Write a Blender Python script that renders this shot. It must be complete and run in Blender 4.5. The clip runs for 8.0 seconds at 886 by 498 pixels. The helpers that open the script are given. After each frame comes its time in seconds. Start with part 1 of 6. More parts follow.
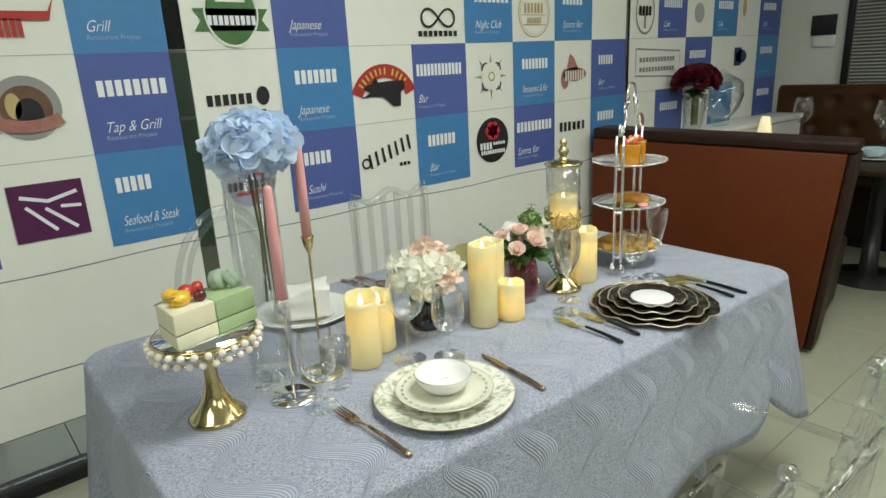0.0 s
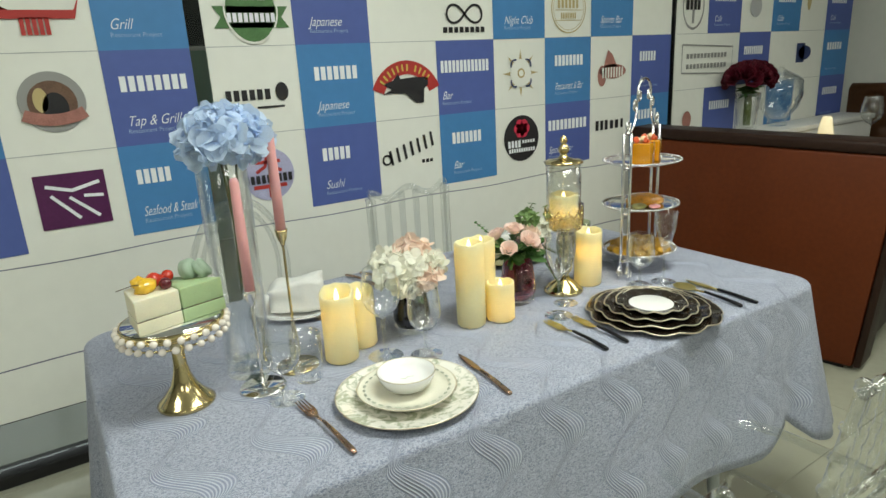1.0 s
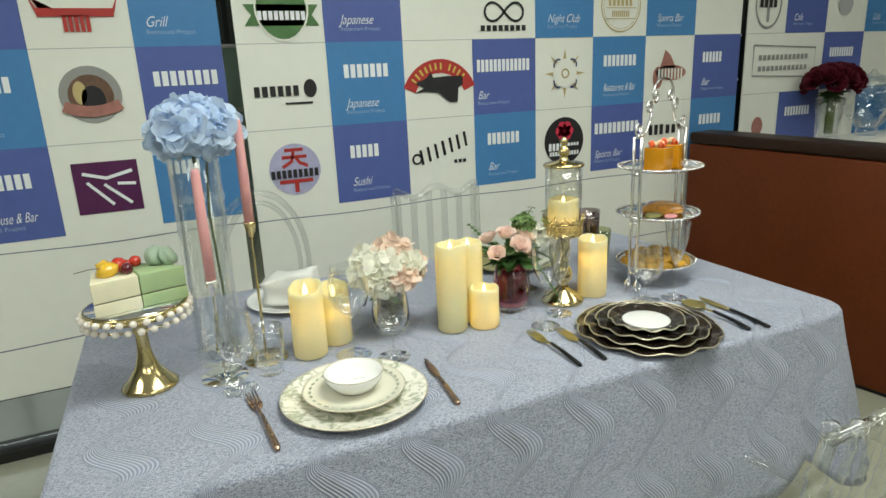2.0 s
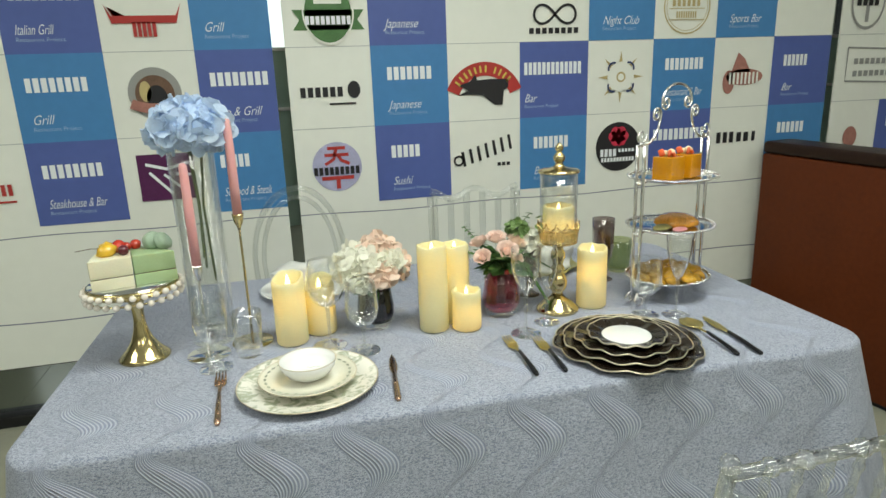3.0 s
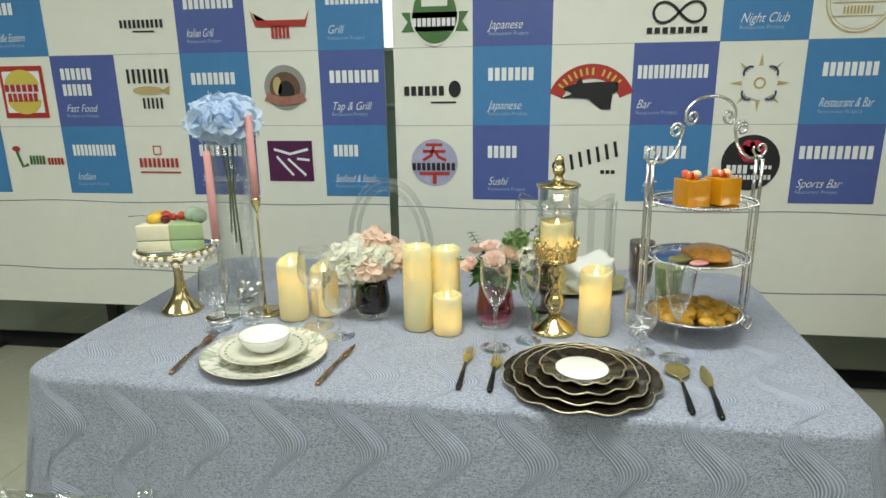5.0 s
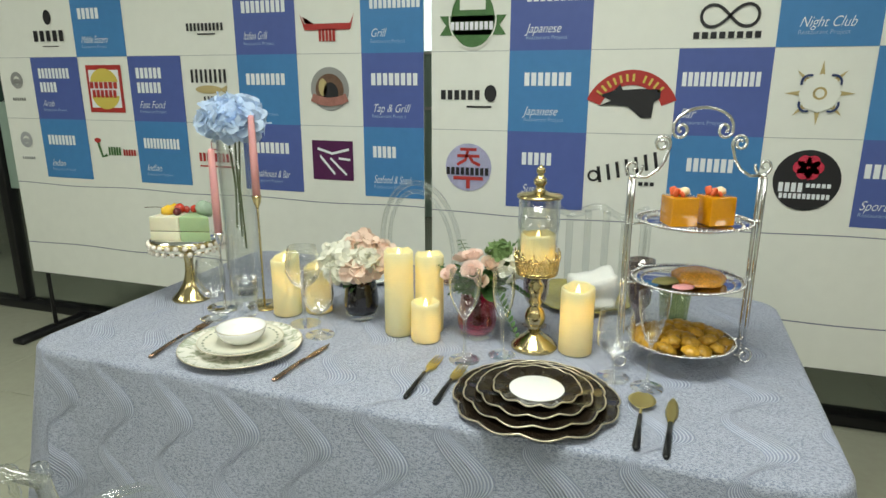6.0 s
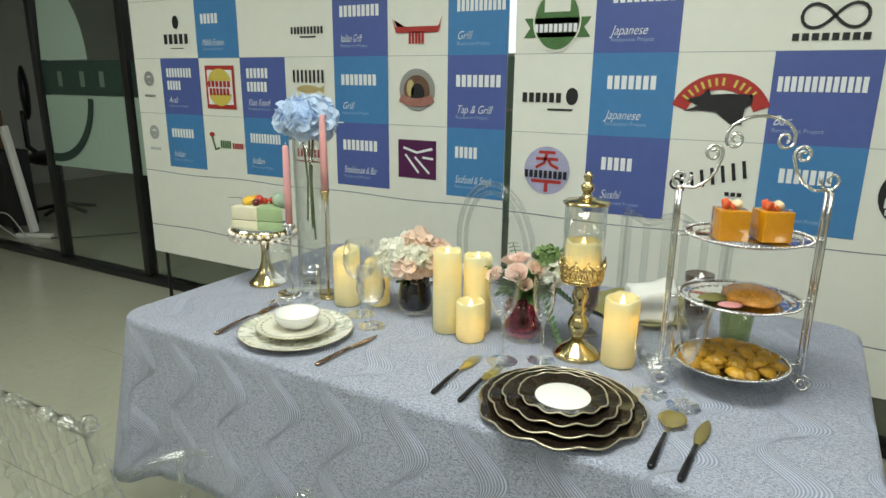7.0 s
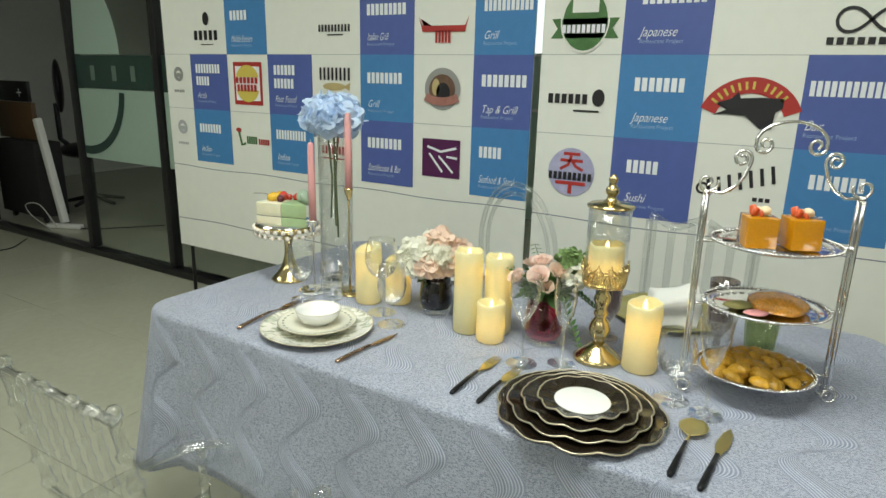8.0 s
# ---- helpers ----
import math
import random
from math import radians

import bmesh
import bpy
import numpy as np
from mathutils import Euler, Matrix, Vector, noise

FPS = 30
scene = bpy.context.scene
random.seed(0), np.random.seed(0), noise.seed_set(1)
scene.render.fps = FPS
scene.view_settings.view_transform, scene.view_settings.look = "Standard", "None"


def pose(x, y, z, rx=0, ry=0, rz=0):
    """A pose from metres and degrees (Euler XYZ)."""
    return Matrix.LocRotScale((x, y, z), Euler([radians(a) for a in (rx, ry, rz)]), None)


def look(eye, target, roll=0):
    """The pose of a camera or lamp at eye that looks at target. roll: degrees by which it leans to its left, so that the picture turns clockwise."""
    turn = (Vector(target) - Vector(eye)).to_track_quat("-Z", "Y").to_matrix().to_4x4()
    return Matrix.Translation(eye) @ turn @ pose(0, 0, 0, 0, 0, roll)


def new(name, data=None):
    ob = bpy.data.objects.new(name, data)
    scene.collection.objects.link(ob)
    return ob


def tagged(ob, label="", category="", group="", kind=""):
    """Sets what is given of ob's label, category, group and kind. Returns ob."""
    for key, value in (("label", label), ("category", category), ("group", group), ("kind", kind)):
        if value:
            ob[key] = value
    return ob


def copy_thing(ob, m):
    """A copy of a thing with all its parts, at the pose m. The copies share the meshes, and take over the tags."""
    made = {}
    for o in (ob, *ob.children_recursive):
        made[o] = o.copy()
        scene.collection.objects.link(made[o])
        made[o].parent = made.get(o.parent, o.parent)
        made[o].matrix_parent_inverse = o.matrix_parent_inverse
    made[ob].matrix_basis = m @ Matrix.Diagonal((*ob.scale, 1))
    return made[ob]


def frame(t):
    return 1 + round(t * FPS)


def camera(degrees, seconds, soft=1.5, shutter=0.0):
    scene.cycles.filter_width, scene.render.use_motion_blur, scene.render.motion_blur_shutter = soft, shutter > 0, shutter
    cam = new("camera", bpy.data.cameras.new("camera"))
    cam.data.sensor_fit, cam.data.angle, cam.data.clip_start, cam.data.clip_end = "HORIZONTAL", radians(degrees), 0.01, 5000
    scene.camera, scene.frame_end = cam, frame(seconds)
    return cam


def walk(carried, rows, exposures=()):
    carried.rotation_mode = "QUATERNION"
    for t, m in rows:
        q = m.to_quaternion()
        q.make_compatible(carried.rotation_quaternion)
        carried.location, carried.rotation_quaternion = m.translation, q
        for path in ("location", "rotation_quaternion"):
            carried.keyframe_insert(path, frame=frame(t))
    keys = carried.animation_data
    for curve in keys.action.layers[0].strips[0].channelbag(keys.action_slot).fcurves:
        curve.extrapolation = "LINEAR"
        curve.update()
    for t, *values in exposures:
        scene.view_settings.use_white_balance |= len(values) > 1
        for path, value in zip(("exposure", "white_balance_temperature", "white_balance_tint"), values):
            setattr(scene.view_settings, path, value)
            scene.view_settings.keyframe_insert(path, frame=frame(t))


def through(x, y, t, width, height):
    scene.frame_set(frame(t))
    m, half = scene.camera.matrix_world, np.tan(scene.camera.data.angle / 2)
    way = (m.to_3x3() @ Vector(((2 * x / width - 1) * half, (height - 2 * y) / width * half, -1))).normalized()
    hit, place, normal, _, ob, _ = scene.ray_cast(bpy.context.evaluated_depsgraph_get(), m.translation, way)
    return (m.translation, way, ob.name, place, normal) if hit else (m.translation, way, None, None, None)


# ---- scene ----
cam = camera(70.4, 8.0)
PATH = [
    (0, (-0.044, 0.576, 1.394), (1.177, 2.056, 0.829), -3.0),
    (0.5, (0.031, 0.523, 1.383), (1.175, 2.065, 0.822), -3.3),
    (1, (0.124, 0.474, 1.374), (1.176, 2.081, 0.817), -3.1),
    (1.5, (0.243, 0.441, 1.357), (1.186, 2.117, 0.809), -2.8),
    (3, (0.655, 0.251, 1.344), (1.119, 2.125, 0.823), -2.1),
    (3.5, (0.813, 0.235, 1.347), (1.111, 2.142, 0.825), -1.8),
    (4, (0.957, 0.209, 1.351), (1.084, 2.136, 0.832), -1.3),
    (4.5, (1.112, 0.185, 1.35), (1.015, 2.115, 0.834), -0.9),
    (5.8, (1.475, 0.277, 1.368), (0.95, 2.135, 0.845), -0.3),
    (6, (1.533, 0.291, 1.361), (0.939, 2.13, 0.848), 0.1),
    (6.5, (1.643, 0.317, 1.367), (0.851, 2.081, 0.857), 0.4),
    (7, (1.686, 0.329, 1.37), (0.764, 2.028, 0.854), 0.6),
    (7.5, (1.697, 0.333, 1.372), (0.728, 2.004, 0.855), 0.7),
    (8, (1.684, 0.329, 1.373), (0.704, 1.993, 0.852), 1.4),
]
walk(cam, [(t, look(eye, target, roll)) for t, eye, target, roll in PATH])
scene.view_settings.exposure = -0.55

# ---- light ----
world = bpy.data.worlds.new("world")
world.use_nodes = True
scene.world = world
world.node_tree.nodes["Background"].inputs[0].default_value = (0.95, 1.0, 0.92, 1)
world.node_tree.nodes["Background"].inputs[1].default_value = 0.25
CEIL = 2.75
PANELS = [(-1.5, 0.9, 34.0), (1.25, 0.9, 57.0), (3.7, 0.9, 9.0), (-1.5, -1.4, 10.0), (0.95, -1.4, 24.0), (3.4, -1.4, 10.0), (1.6, 4.9, 5.0)]
for px, py, watts in PANELS:
    lamp = bpy.data.lights.new("panel_lamp", "AREA")
    lamp.shape, lamp.size, lamp.size_y, lamp.energy = "RECTANGLE", 1.15, 0.55, watts
    lamp.color = (0.93, 0.99, 0.905)
    new("panel_lamp", lamp).matrix_world = pose(px, py, CEIL - 0.03)


# ---- materials ----
def mat(name, color, rough=0.5, metal=0.0, var=0.0, scale=20.0, bump=0.0, bscale=200.0, trans=0.0, ior=1.45, sss=0.0, sscale=0.012, spec=0.5, coat=0.0, emit=0.0, ecol=None, island=0.0, random_obj=0.0):
    m = bpy.data.materials.new(name)
    m.use_nodes = True
    nt = m.node_tree
    b = nt.nodes["Principled BSDF"]
    b.inputs["Base Color"].default_value = (*color, 1)
    b.inputs["Roughness"].default_value = rough
    b.inputs["Metallic"].default_value = metal
    b.inputs["Transmission Weight"].default_value = trans
    b.inputs["IOR"].default_value = ior
    b.inputs["Coat Weight"].default_value = coat
    b.inputs["Specular IOR Level"].default_value = spec
    if sss:
        b.inputs["Subsurface Weight"].default_value = sss
        b.inputs["Subsurface Radius"].default_value = (1.0, 0.6, 0.3)
        b.inputs["Subsurface Scale"].default_value = sscale
    if emit:
        b.inputs["Emission Color"].default_value = (*(ecol or color), 1)
        b.inputs["Emission Strength"].default_value = emit
    tc = nt.nodes.new("ShaderNodeTexCoord")
    if var:
        n1 = nt.nodes.new("ShaderNodeTexNoise")
        n1.inputs["Scale"].default_value, n1.inputs["Detail"].default_value = scale, 6
        n2 = nt.nodes.new("ShaderNodeTexNoise")
        n2.inputs["Scale"].default_value, n2.inputs["Detail"].default_value = scale * 9, 3
        nt.links.new(tc.outputs["Object"], n1.inputs["Vector"])
        nt.links.new(tc.outputs["Object"], n2.inputs["Vector"])
        add = nt.nodes.new("ShaderNodeMath")
        add.operation = "ADD"
        nt.links.new(n1.outputs["Fac"], add.inputs[0])
        nt.links.new(n2.outputs["Fac"], add.inputs[1])
        last = add.outputs[0]
        if island or random_obj:
            src = nt.nodes.new("ShaderNodeNewGeometry").outputs["Random Per Island"] if island else nt.nodes.new("ShaderNodeObjectInfo").outputs["Random"]
            ma = nt.nodes.new("ShaderNodeMath")
            ma.operation = "MULTIPLY_ADD"
            nt.links.new(src, ma.inputs[0])
            ma.inputs[1].default_value = (island or random_obj)
            nt.links.new(last, ma.inputs[2])
            last = ma.outputs[0]
        mr = nt.nodes.new("ShaderNodeMapRange")
        mr.inputs[1].default_value, mr.inputs[2].default_value = 0.6, 1.4 + (island or random_obj)
        mr.inputs[3].default_value, mr.inputs[4].default_value = 1 - var, 1 + var
        nt.links.new(last, mr.inputs[0])
        mul = nt.nodes.new("ShaderNodeVectorMath")
        mul.operation = "SCALE"
        mul.inputs[0].default_value = color
        nt.links.new(mr.outputs[0], mul.inputs["Scale"])
        nt.links.new(mul.outputs[0], b.inputs["Base Color"])
        rr = nt.nodes.new("ShaderNodeMapRange")
        rr.inputs[3].default_value, rr.inputs[4].default_value = max(rough - 0.06, 0.01), min(rough + 0.08, 1)
        nt.links.new(n1.outputs["Fac"], rr.inputs[0])
        nt.links.new(rr.outputs[0], b.inputs["Roughness"])
    if bump:
        nb = nt.nodes.new("ShaderNodeTexNoise")
        nb.inputs["Scale"].default_value, nb.inputs["Detail"].default_value = bscale, 4
        nt.links.new(tc.outputs["Object"], nb.inputs["Vector"])
        bp = nt.nodes.new("ShaderNodeBump")
        bp.inputs["Strength"].default_value, bp.inputs["Distance"].default_value = bump, 0.002
        nt.links.new(nb.outputs["Fac"], bp.inputs["Height"])
        nt.links.new(bp.outputs[0], b.inputs["Normal"])
    return m


def petal_mat(name, color, var=0.15, through=0.4):
    """Thin petals, leaves or film: light passes through them."""
    m = mat(name, color, 0.6, var=var, scale=30, island=0.5)
    nt = m.node_tree
    b, out = nt.nodes["Principled BSDF"], nt.nodes["Material Output"]
    tl, mx = nt.nodes.new("ShaderNodeBsdfTranslucent"), nt.nodes.new("ShaderNodeMixShader")
    mx.inputs[0].default_value = through
    src = b.inputs["Base Color"].links[0].from_socket
    nt.links.new(src, tl.inputs[0])
    nt.links.new(b.outputs[0], mx.inputs[1])
    nt.links.new(tl.outputs[0], mx.inputs[2])
    nt.links.new(mx.outputs[0], out.inputs[0])
    return m


def wax_mat(name, color, through):
    """Hollow wax shell that lets its inner light shine through."""
    m = mat(name, color, 0.45, var=0.05, scale=30, bump=0.1, bscale=120)
    nt = m.node_tree
    b, out = nt.nodes["Principled BSDF"], nt.nodes["Material Output"]
    tl, mx = nt.nodes.new("ShaderNodeBsdfTranslucent"), nt.nodes.new("ShaderNodeMixShader")
    mx.inputs[0].default_value = through
    tl.inputs[0].default_value = (1.0, 0.90, 0.52, 1)
    nt.links.new(b.outputs[0], mx.inputs[1])
    nt.links.new(tl.outputs[0], mx.inputs[2])
    nt.links.new(mx.outputs[0], out.inputs[0])
    return m


def mix_color(nt, fac, a, b):
    mx = nt.nodes.new("ShaderNodeMix")
    mx.data_type = "RGBA"
    for sock, v in ((mx.inputs[6], a), (mx.inputs[7], b)):
        if isinstance(v, tuple):
            sock.default_value = (*v, 1)
        else:
            nt.links.new(v, sock)
    nt.links.new(fac, mx.inputs[0])
    return mx.outputs[2]


def cloth_material():
    """Blue-grey jacquard: grainy ground with winding ribbons of fine raised lines."""
    m = bpy.data.materials.new("jacquard_cloth")
    m.use_nodes = True
    nt = m.node_tree
    b = nt.nodes["Principled BSDF"]
    b.inputs["Roughness"].default_value = 0.62
    b.inputs["Sheen Weight"].default_value = 0.25

    def math_node(op, a, c=None, d=None):
        n = nt.nodes.new("ShaderNodeMath")
        n.operation = op
        for s, v in zip(n.inputs, (a, c, d)):
            if v is None:
                continue
            if isinstance(v, (int, float)):
                s.default_value = v
            else:
                nt.links.new(v, s)
        return n.outputs[0]

    uv = nt.nodes.new("ShaderNodeUVMap")
    uv.uv_map = "cloth"
    sep = nt.nodes.new("ShaderNodeSeparateXYZ")
    nt.links.new(uv.outputs[0], sep.inputs[0])
    u, v = sep.outputs[0], sep.outputs[1]
    ph = math_node("MULTIPLY", math_node("SUBTRACT", v, 0.145), 2 * math.pi / 0.215)
    cen = math_node("MULTIPLY", math_node("SINE", ph), -0.036)
    d = math_node("SUBTRACT", u, cen)
    per = math_node("DIVIDE", d, 0.168)
    fr = math_node("SUBTRACT", math_node("FRACT", per), 0.5)
    dx = math_node("MULTIPLY", fr, 0.168)
    half = math_node("MULTIPLY_ADD", math_node("COSINE", math_node("ADD", ph, 0.5)), 0.017, 0.024)
    inside = math_node("MULTIPLY", math_node("SUBTRACT", half, math_node("ABSOLUTE", dx)), 300.0)
    inside = math_node("MINIMUM", math_node("MAXIMUM", inside, 0.0), 1.0)
    line = math_node("SINE", math_node("MULTIPLY_ADD", math_node("DIVIDE", dx, half), 2 * math.pi * 5.0, math_node("MULTIPLY", math_node("COSINE", ph), 2.0)))
    line = math_node("POWER", math_node("MULTIPLY_ADD", line, 0.5, 0.5), 1.8)
    no = nt.nodes.new("ShaderNodeTexNoise")
    no.inputs["Scale"].default_value, no.inputs["Detail"].default_value, no.inputs["Distortion"].default_value = 340.0, 2.0, 1.3
    weft = nt.nodes.new("ShaderNodeVectorMath")
    weft.operation = "MULTIPLY"
    weft.inputs[1].default_value = (0.55, 1.0, 1.0)
    nt.links.new(uv.outputs[0], weft.inputs[0])
    nt.links.new(weft.outputs[0], no.inputs["Vector"])
    gr = nt.nodes.new("ShaderNodeMapRange")
    gr.inputs[1].default_value, gr.inputs[2].default_value = 0.42, 0.58
    nt.links.new(no.outputs["Fac"], gr.inputs[0])
    big = nt.nodes.new("ShaderNodeTexNoise")
    big.inputs["Scale"].default_value = 5.0
    nt.links.new(uv.outputs[0], big.inputs["Vector"])
    mixh = nt.nodes.new("ShaderNodeMix")
    nt.links.new(inside, mixh.inputs[0])
    nt.links.new(gr.outputs[0], mixh.inputs[2])
    nt.links.new(line, mixh.inputs[3])
    h = mixh.outputs[0]
    ground = mix_color(nt, h, (0.238, 0.266, 0.373), (0.497, 0.530, 0.632))
    rib = mix_color(nt, h, (0.245, 0.273, 0.383), (0.550, 0.583, 0.688))
    col = mix_color(nt, inside, ground, rib)
    rim = math_node("ABSOLUTE", math_node("SUBTRACT", math_node("ABSOLUTE", dx), half))
    rim = math_node("MAXIMUM", math_node("SUBTRACT", 1.0, math_node("MULTIPLY", rim, 300.0)), 0.0)
    col = mix_color(nt, math_node("MULTIPLY", rim, 0.28), col, (0.165, 0.185, 0.270))
    wv = nt.nodes.new("ShaderNodeMapRange")
    wv.inputs[3].default_value, wv.inputs[4].default_value = 0.93, 1.07
    nt.links.new(big.outputs["Fac"], wv.inputs[0])
    sc = nt.nodes.new("ShaderNodeVectorMath")
    sc.operation = "SCALE"
    nt.links.new(col, sc.inputs[0])
    nt.links.new(wv.outputs[0], sc.inputs["Scale"])
    nt.links.new(sc.outputs[0], b.inputs["Base Color"])
    bp = nt.nodes.new("ShaderNodeBump")
    bp.inputs["Strength"].default_value, bp.inputs["Distance"].default_value = 0.9, 0.0014
    dome = math_node("MULTIPLY", math_node("MAXIMUM", math_node("SUBTRACT", half, math_node("ABSOLUTE", dx)), 0.0), 60.0)
    puff = nt.nodes.new("ShaderNodeBump")
    puff.inputs["Strength"].default_value, puff.inputs["Distance"].default_value = 0.8, 0.004
    nt.links.new(dome, puff.inputs["Height"])
    nt.links.new(h, bp.inputs["Height"])
    wr = nt.nodes.new("ShaderNodeTexNoise")
    wr.inputs["Scale"].default_value, wr.inputs["Detail"].default_value, wr.inputs["Distortion"].default_value = 7.0, 3.0, 0.8
    nt.links.new(uv.outputs[0], wr.inputs["Vector"])
    bw = nt.nodes.new("ShaderNodeBump")
    bw.inputs["Strength"].default_value, bw.inputs["Distance"].default_value = 0.55, 0.03
    nt.links.new(wr.outputs["Fac"], bw.inputs["Height"])
    nt.links.new(bw.outputs[0], puff.inputs["Normal"])
    nt.links.new(puff.outputs[0], bp.inputs["Normal"])
    nt.links.new(bp.outputs[0], b.inputs["Normal"])
    return m


def floor_material():
    m = mat("polished_tile", (0.40, 0.40, 0.315), 0.14, var=0.06, scale=3.0)
    return m


def thin_glass(name, tint=(1, 1, 1), gloss=1.0, base=0.035, power=4.0, rough=0.02):
    """Clear glass: see-through, with a mirror gloss that grows towards the edges."""
    m = bpy.data.materials.new(name)
    m.use_nodes = True
    nt = m.node_tree
    nt.nodes.clear()
    out = nt.nodes.new("ShaderNodeOutputMaterial")
    tr, gl, mx, lw = nt.nodes.new("ShaderNodeBsdfTransparent"), nt.nodes.new("ShaderNodeBsdfGlossy"), nt.nodes.new("ShaderNodeMixShader"), nt.nodes.new("ShaderNodeLayerWeight")
    tr.inputs[0].default_value = (*tint, 1)
    gl.inputs["Roughness"].default_value = rough
    gl.inputs[0].default_value = (gloss, gloss, gloss, 1)
    lw.inputs[0].default_value = 0.5
    pw, ma = nt.nodes.new("ShaderNodeMath"), nt.nodes.new("ShaderNodeMath")
    pw.operation, ma.operation = "POWER", "MULTIPLY_ADD"
    pw.inputs[1].default_value = power
    ma.inputs[1].default_value, ma.inputs[2].default_value = 0.85, base
    nt.links.new(lw.outputs["Facing"], pw.inputs[0])
    nt.links.new(pw.outputs[0], ma.inputs[0])
    nt.links.new(ma.outputs[0], mx.inputs[0])
    nt.links.new(tr.outputs[0], mx.inputs[1])
    nt.links.new(gl.outputs[0], mx.inputs[2])
    nt.links.new(mx.outputs[0], out.inputs[0])
    return m


CLOTH = cloth_material()
FLOOR = floor_material()
PAPER = mat("banner_vinyl", (0.78, 0.79, 0.73), 0.42, var=0.03, scale=2.0, bump=0.05, bscale=40)
LIGHT_BLUE = mat("print_light_blue", (0.060, 0.215, 0.47), 0.42, var=0.06, scale=3.0)
DEEP_BLUE = mat("print_violet_blue", (0.080, 0.118, 0.355), 0.42, var=0.06, scale=3.0)
INK_WHITE = mat("print_white", (0.80, 0.83, 0.86), 0.45)
INK_SOFT = mat("print_pale_blue", (0.34, 0.46, 0.66), 0.45)
INK_BLACK = mat("print_black", (0.018, 0.017, 0.02), 0.45)
INK_GREY = mat("print_grey", (0.30, 0.30, 0.29), 0.45)
INK_LINE = mat("print_line", (0.40, 0.41, 0.42), 0.5)
# shade in the folds of the sheet, painted as a dark colour
CREASE_SHADE = mat("banner_crease_shade", (0.16, 0.17, 0.24), 0.6)
INK_RED = mat("print_red", (0.42, 0.035, 0.03), 0.45)
INK_ROSE = mat("print_rose", (0.55, 0.03, 0.07), 0.45)
INK_PINK = mat("print_dusty_red", (0.36, 0.16, 0.13), 0.45, var=0.3, scale=30)
INK_GREEN = mat("print_green", (0.07, 0.17, 0.055), 0.45, var=0.2, scale=20)
INK_PLUM = mat("print_plum", (0.085, 0.012, 0.075), 0.4, var=0.15, scale=10)
INK_YELLOW = mat("print_yellow", (0.62, 0.50, 0.10), 0.45)
INK_GOLD = mat("print_gold", (0.50, 0.40, 0.19), 0.45)
INK_BROWN = mat("print_brown", (0.15, 0.085, 0.055), 0.45, var=0.3, scale=30)
INK_LILAC = mat("print_lilac", (0.40, 0.40, 0.58), 0.45, var=0.25, scale=25)
INK_NAVY = mat("print_navy", (0.03, 0.05, 0.15), 0.45)
GLASS = thin_glass("wine_glass", (0.975, 0.983, 0.98), base=0.055, power=2.1)
STEM_GLASS = thin_glass("solid_clear_glass", (0.95, 0.96, 0.955), base=0.10, power=1.5)
VASE_GLASS = thin_glass("vase_glass", (0.955, 0.965, 0.96), base=0.05, power=2.3)
ACRYLIC = thin_glass("clear_acrylic", (0.945, 0.955, 0.95), base=0.07, power=1.8, rough=0.06)
CLEAR_PANE = thin_glass("clear_panel", (0.985, 0.99, 0.985), base=0.012, power=5.0, rough=0.05)
PANE = thin_glass("window_glass", (0.90, 0.94, 0.91))
# the dark tint stands in for the gloom seen through this pane
DIMMED_PANE = thin_glass("dimmed_glass", (0.34, 0.35, 0.33))
DOME = thin_glass("dome_glass", (0.96, 0.97, 0.965), base=0.05, power=2.6)
DAYLIGHT = mat("daylight_pane", (0.8, 0.8, 0.8), 0.5, emit=2.2, ecol=(0.92, 0.97, 1.0))
FROST = petal_mat("frosted_film", (0.44, 0.57, 0.49), 0.06, 0.3)
FROST_DARK = mat("dark_green_film", (0.022, 0.05, 0.042), 0.35, var=0.2, scale=6)
FROST_LETTER = mat("pale_green_film", (0.14, 0.20, 0.17), 0.5)
BLACK_METAL = mat("black_metal", (0.012, 0.012, 0.013), 0.35, var=0.2, scale=30)
WALL = mat("painted_wall", (0.72, 0.73, 0.68), 0.7, var=0.03, scale=2, bump=0.08, bscale=120)
# near-black base colour stands in for the lack of light behind the glass
UNLIT_BLACK = mat("unlit_room_black", (0.02, 0.02, 0.02), 0.8, var=0.2, scale=3)
CEILING_M = mat("ceiling_board", (0.78, 0.78, 0.76), 0.85, var=0.03, scale=5)
LEATHER_RED = mat("russet_leather", (0.120, 0.027, 0.007), 0.50, var=0.16, scale=5, bump=0.25, bscale=350, spec=0.22)
LEATHER_DARK = mat("dark_brown_leather", (0.030, 0.015, 0.010), 0.45, var=0.2, scale=8, bump=0.25, bscale=300, spec=0.2)
LEATHER_BROWN = mat("tufted_brown_leather", (0.115, 0.048, 0.018), 0.42, var=0.2, scale=8, bump=0.2, bscale=250)
DARK_WOOD = mat("dark_wood", (0.035, 0.018, 0.011), 0.35, var=0.3, scale=8)
BROWN_BOARD = mat("brown_board", (0.10, 0.055, 0.026), 0.5, var=0.15, scale=6)
GOLD = mat("polished_gold", (0.68, 0.56, 0.30), 0.15, 1.0, var=0.06, scale=40)
CUTLERY_GOLD = mat("satin_yellow_gold", (0.78, 0.65, 0.26), 0.34, 1.0, var=0.03, scale=60)
ROSE_GOLD = mat("antique_copper", (0.50, 0.34, 0.24), 0.22, 1.0, var=0.1, scale=60)
SILVER = mat("polished_silver", (0.88, 0.87, 0.86), 0.08, 1.0, var=0.03, scale=50)
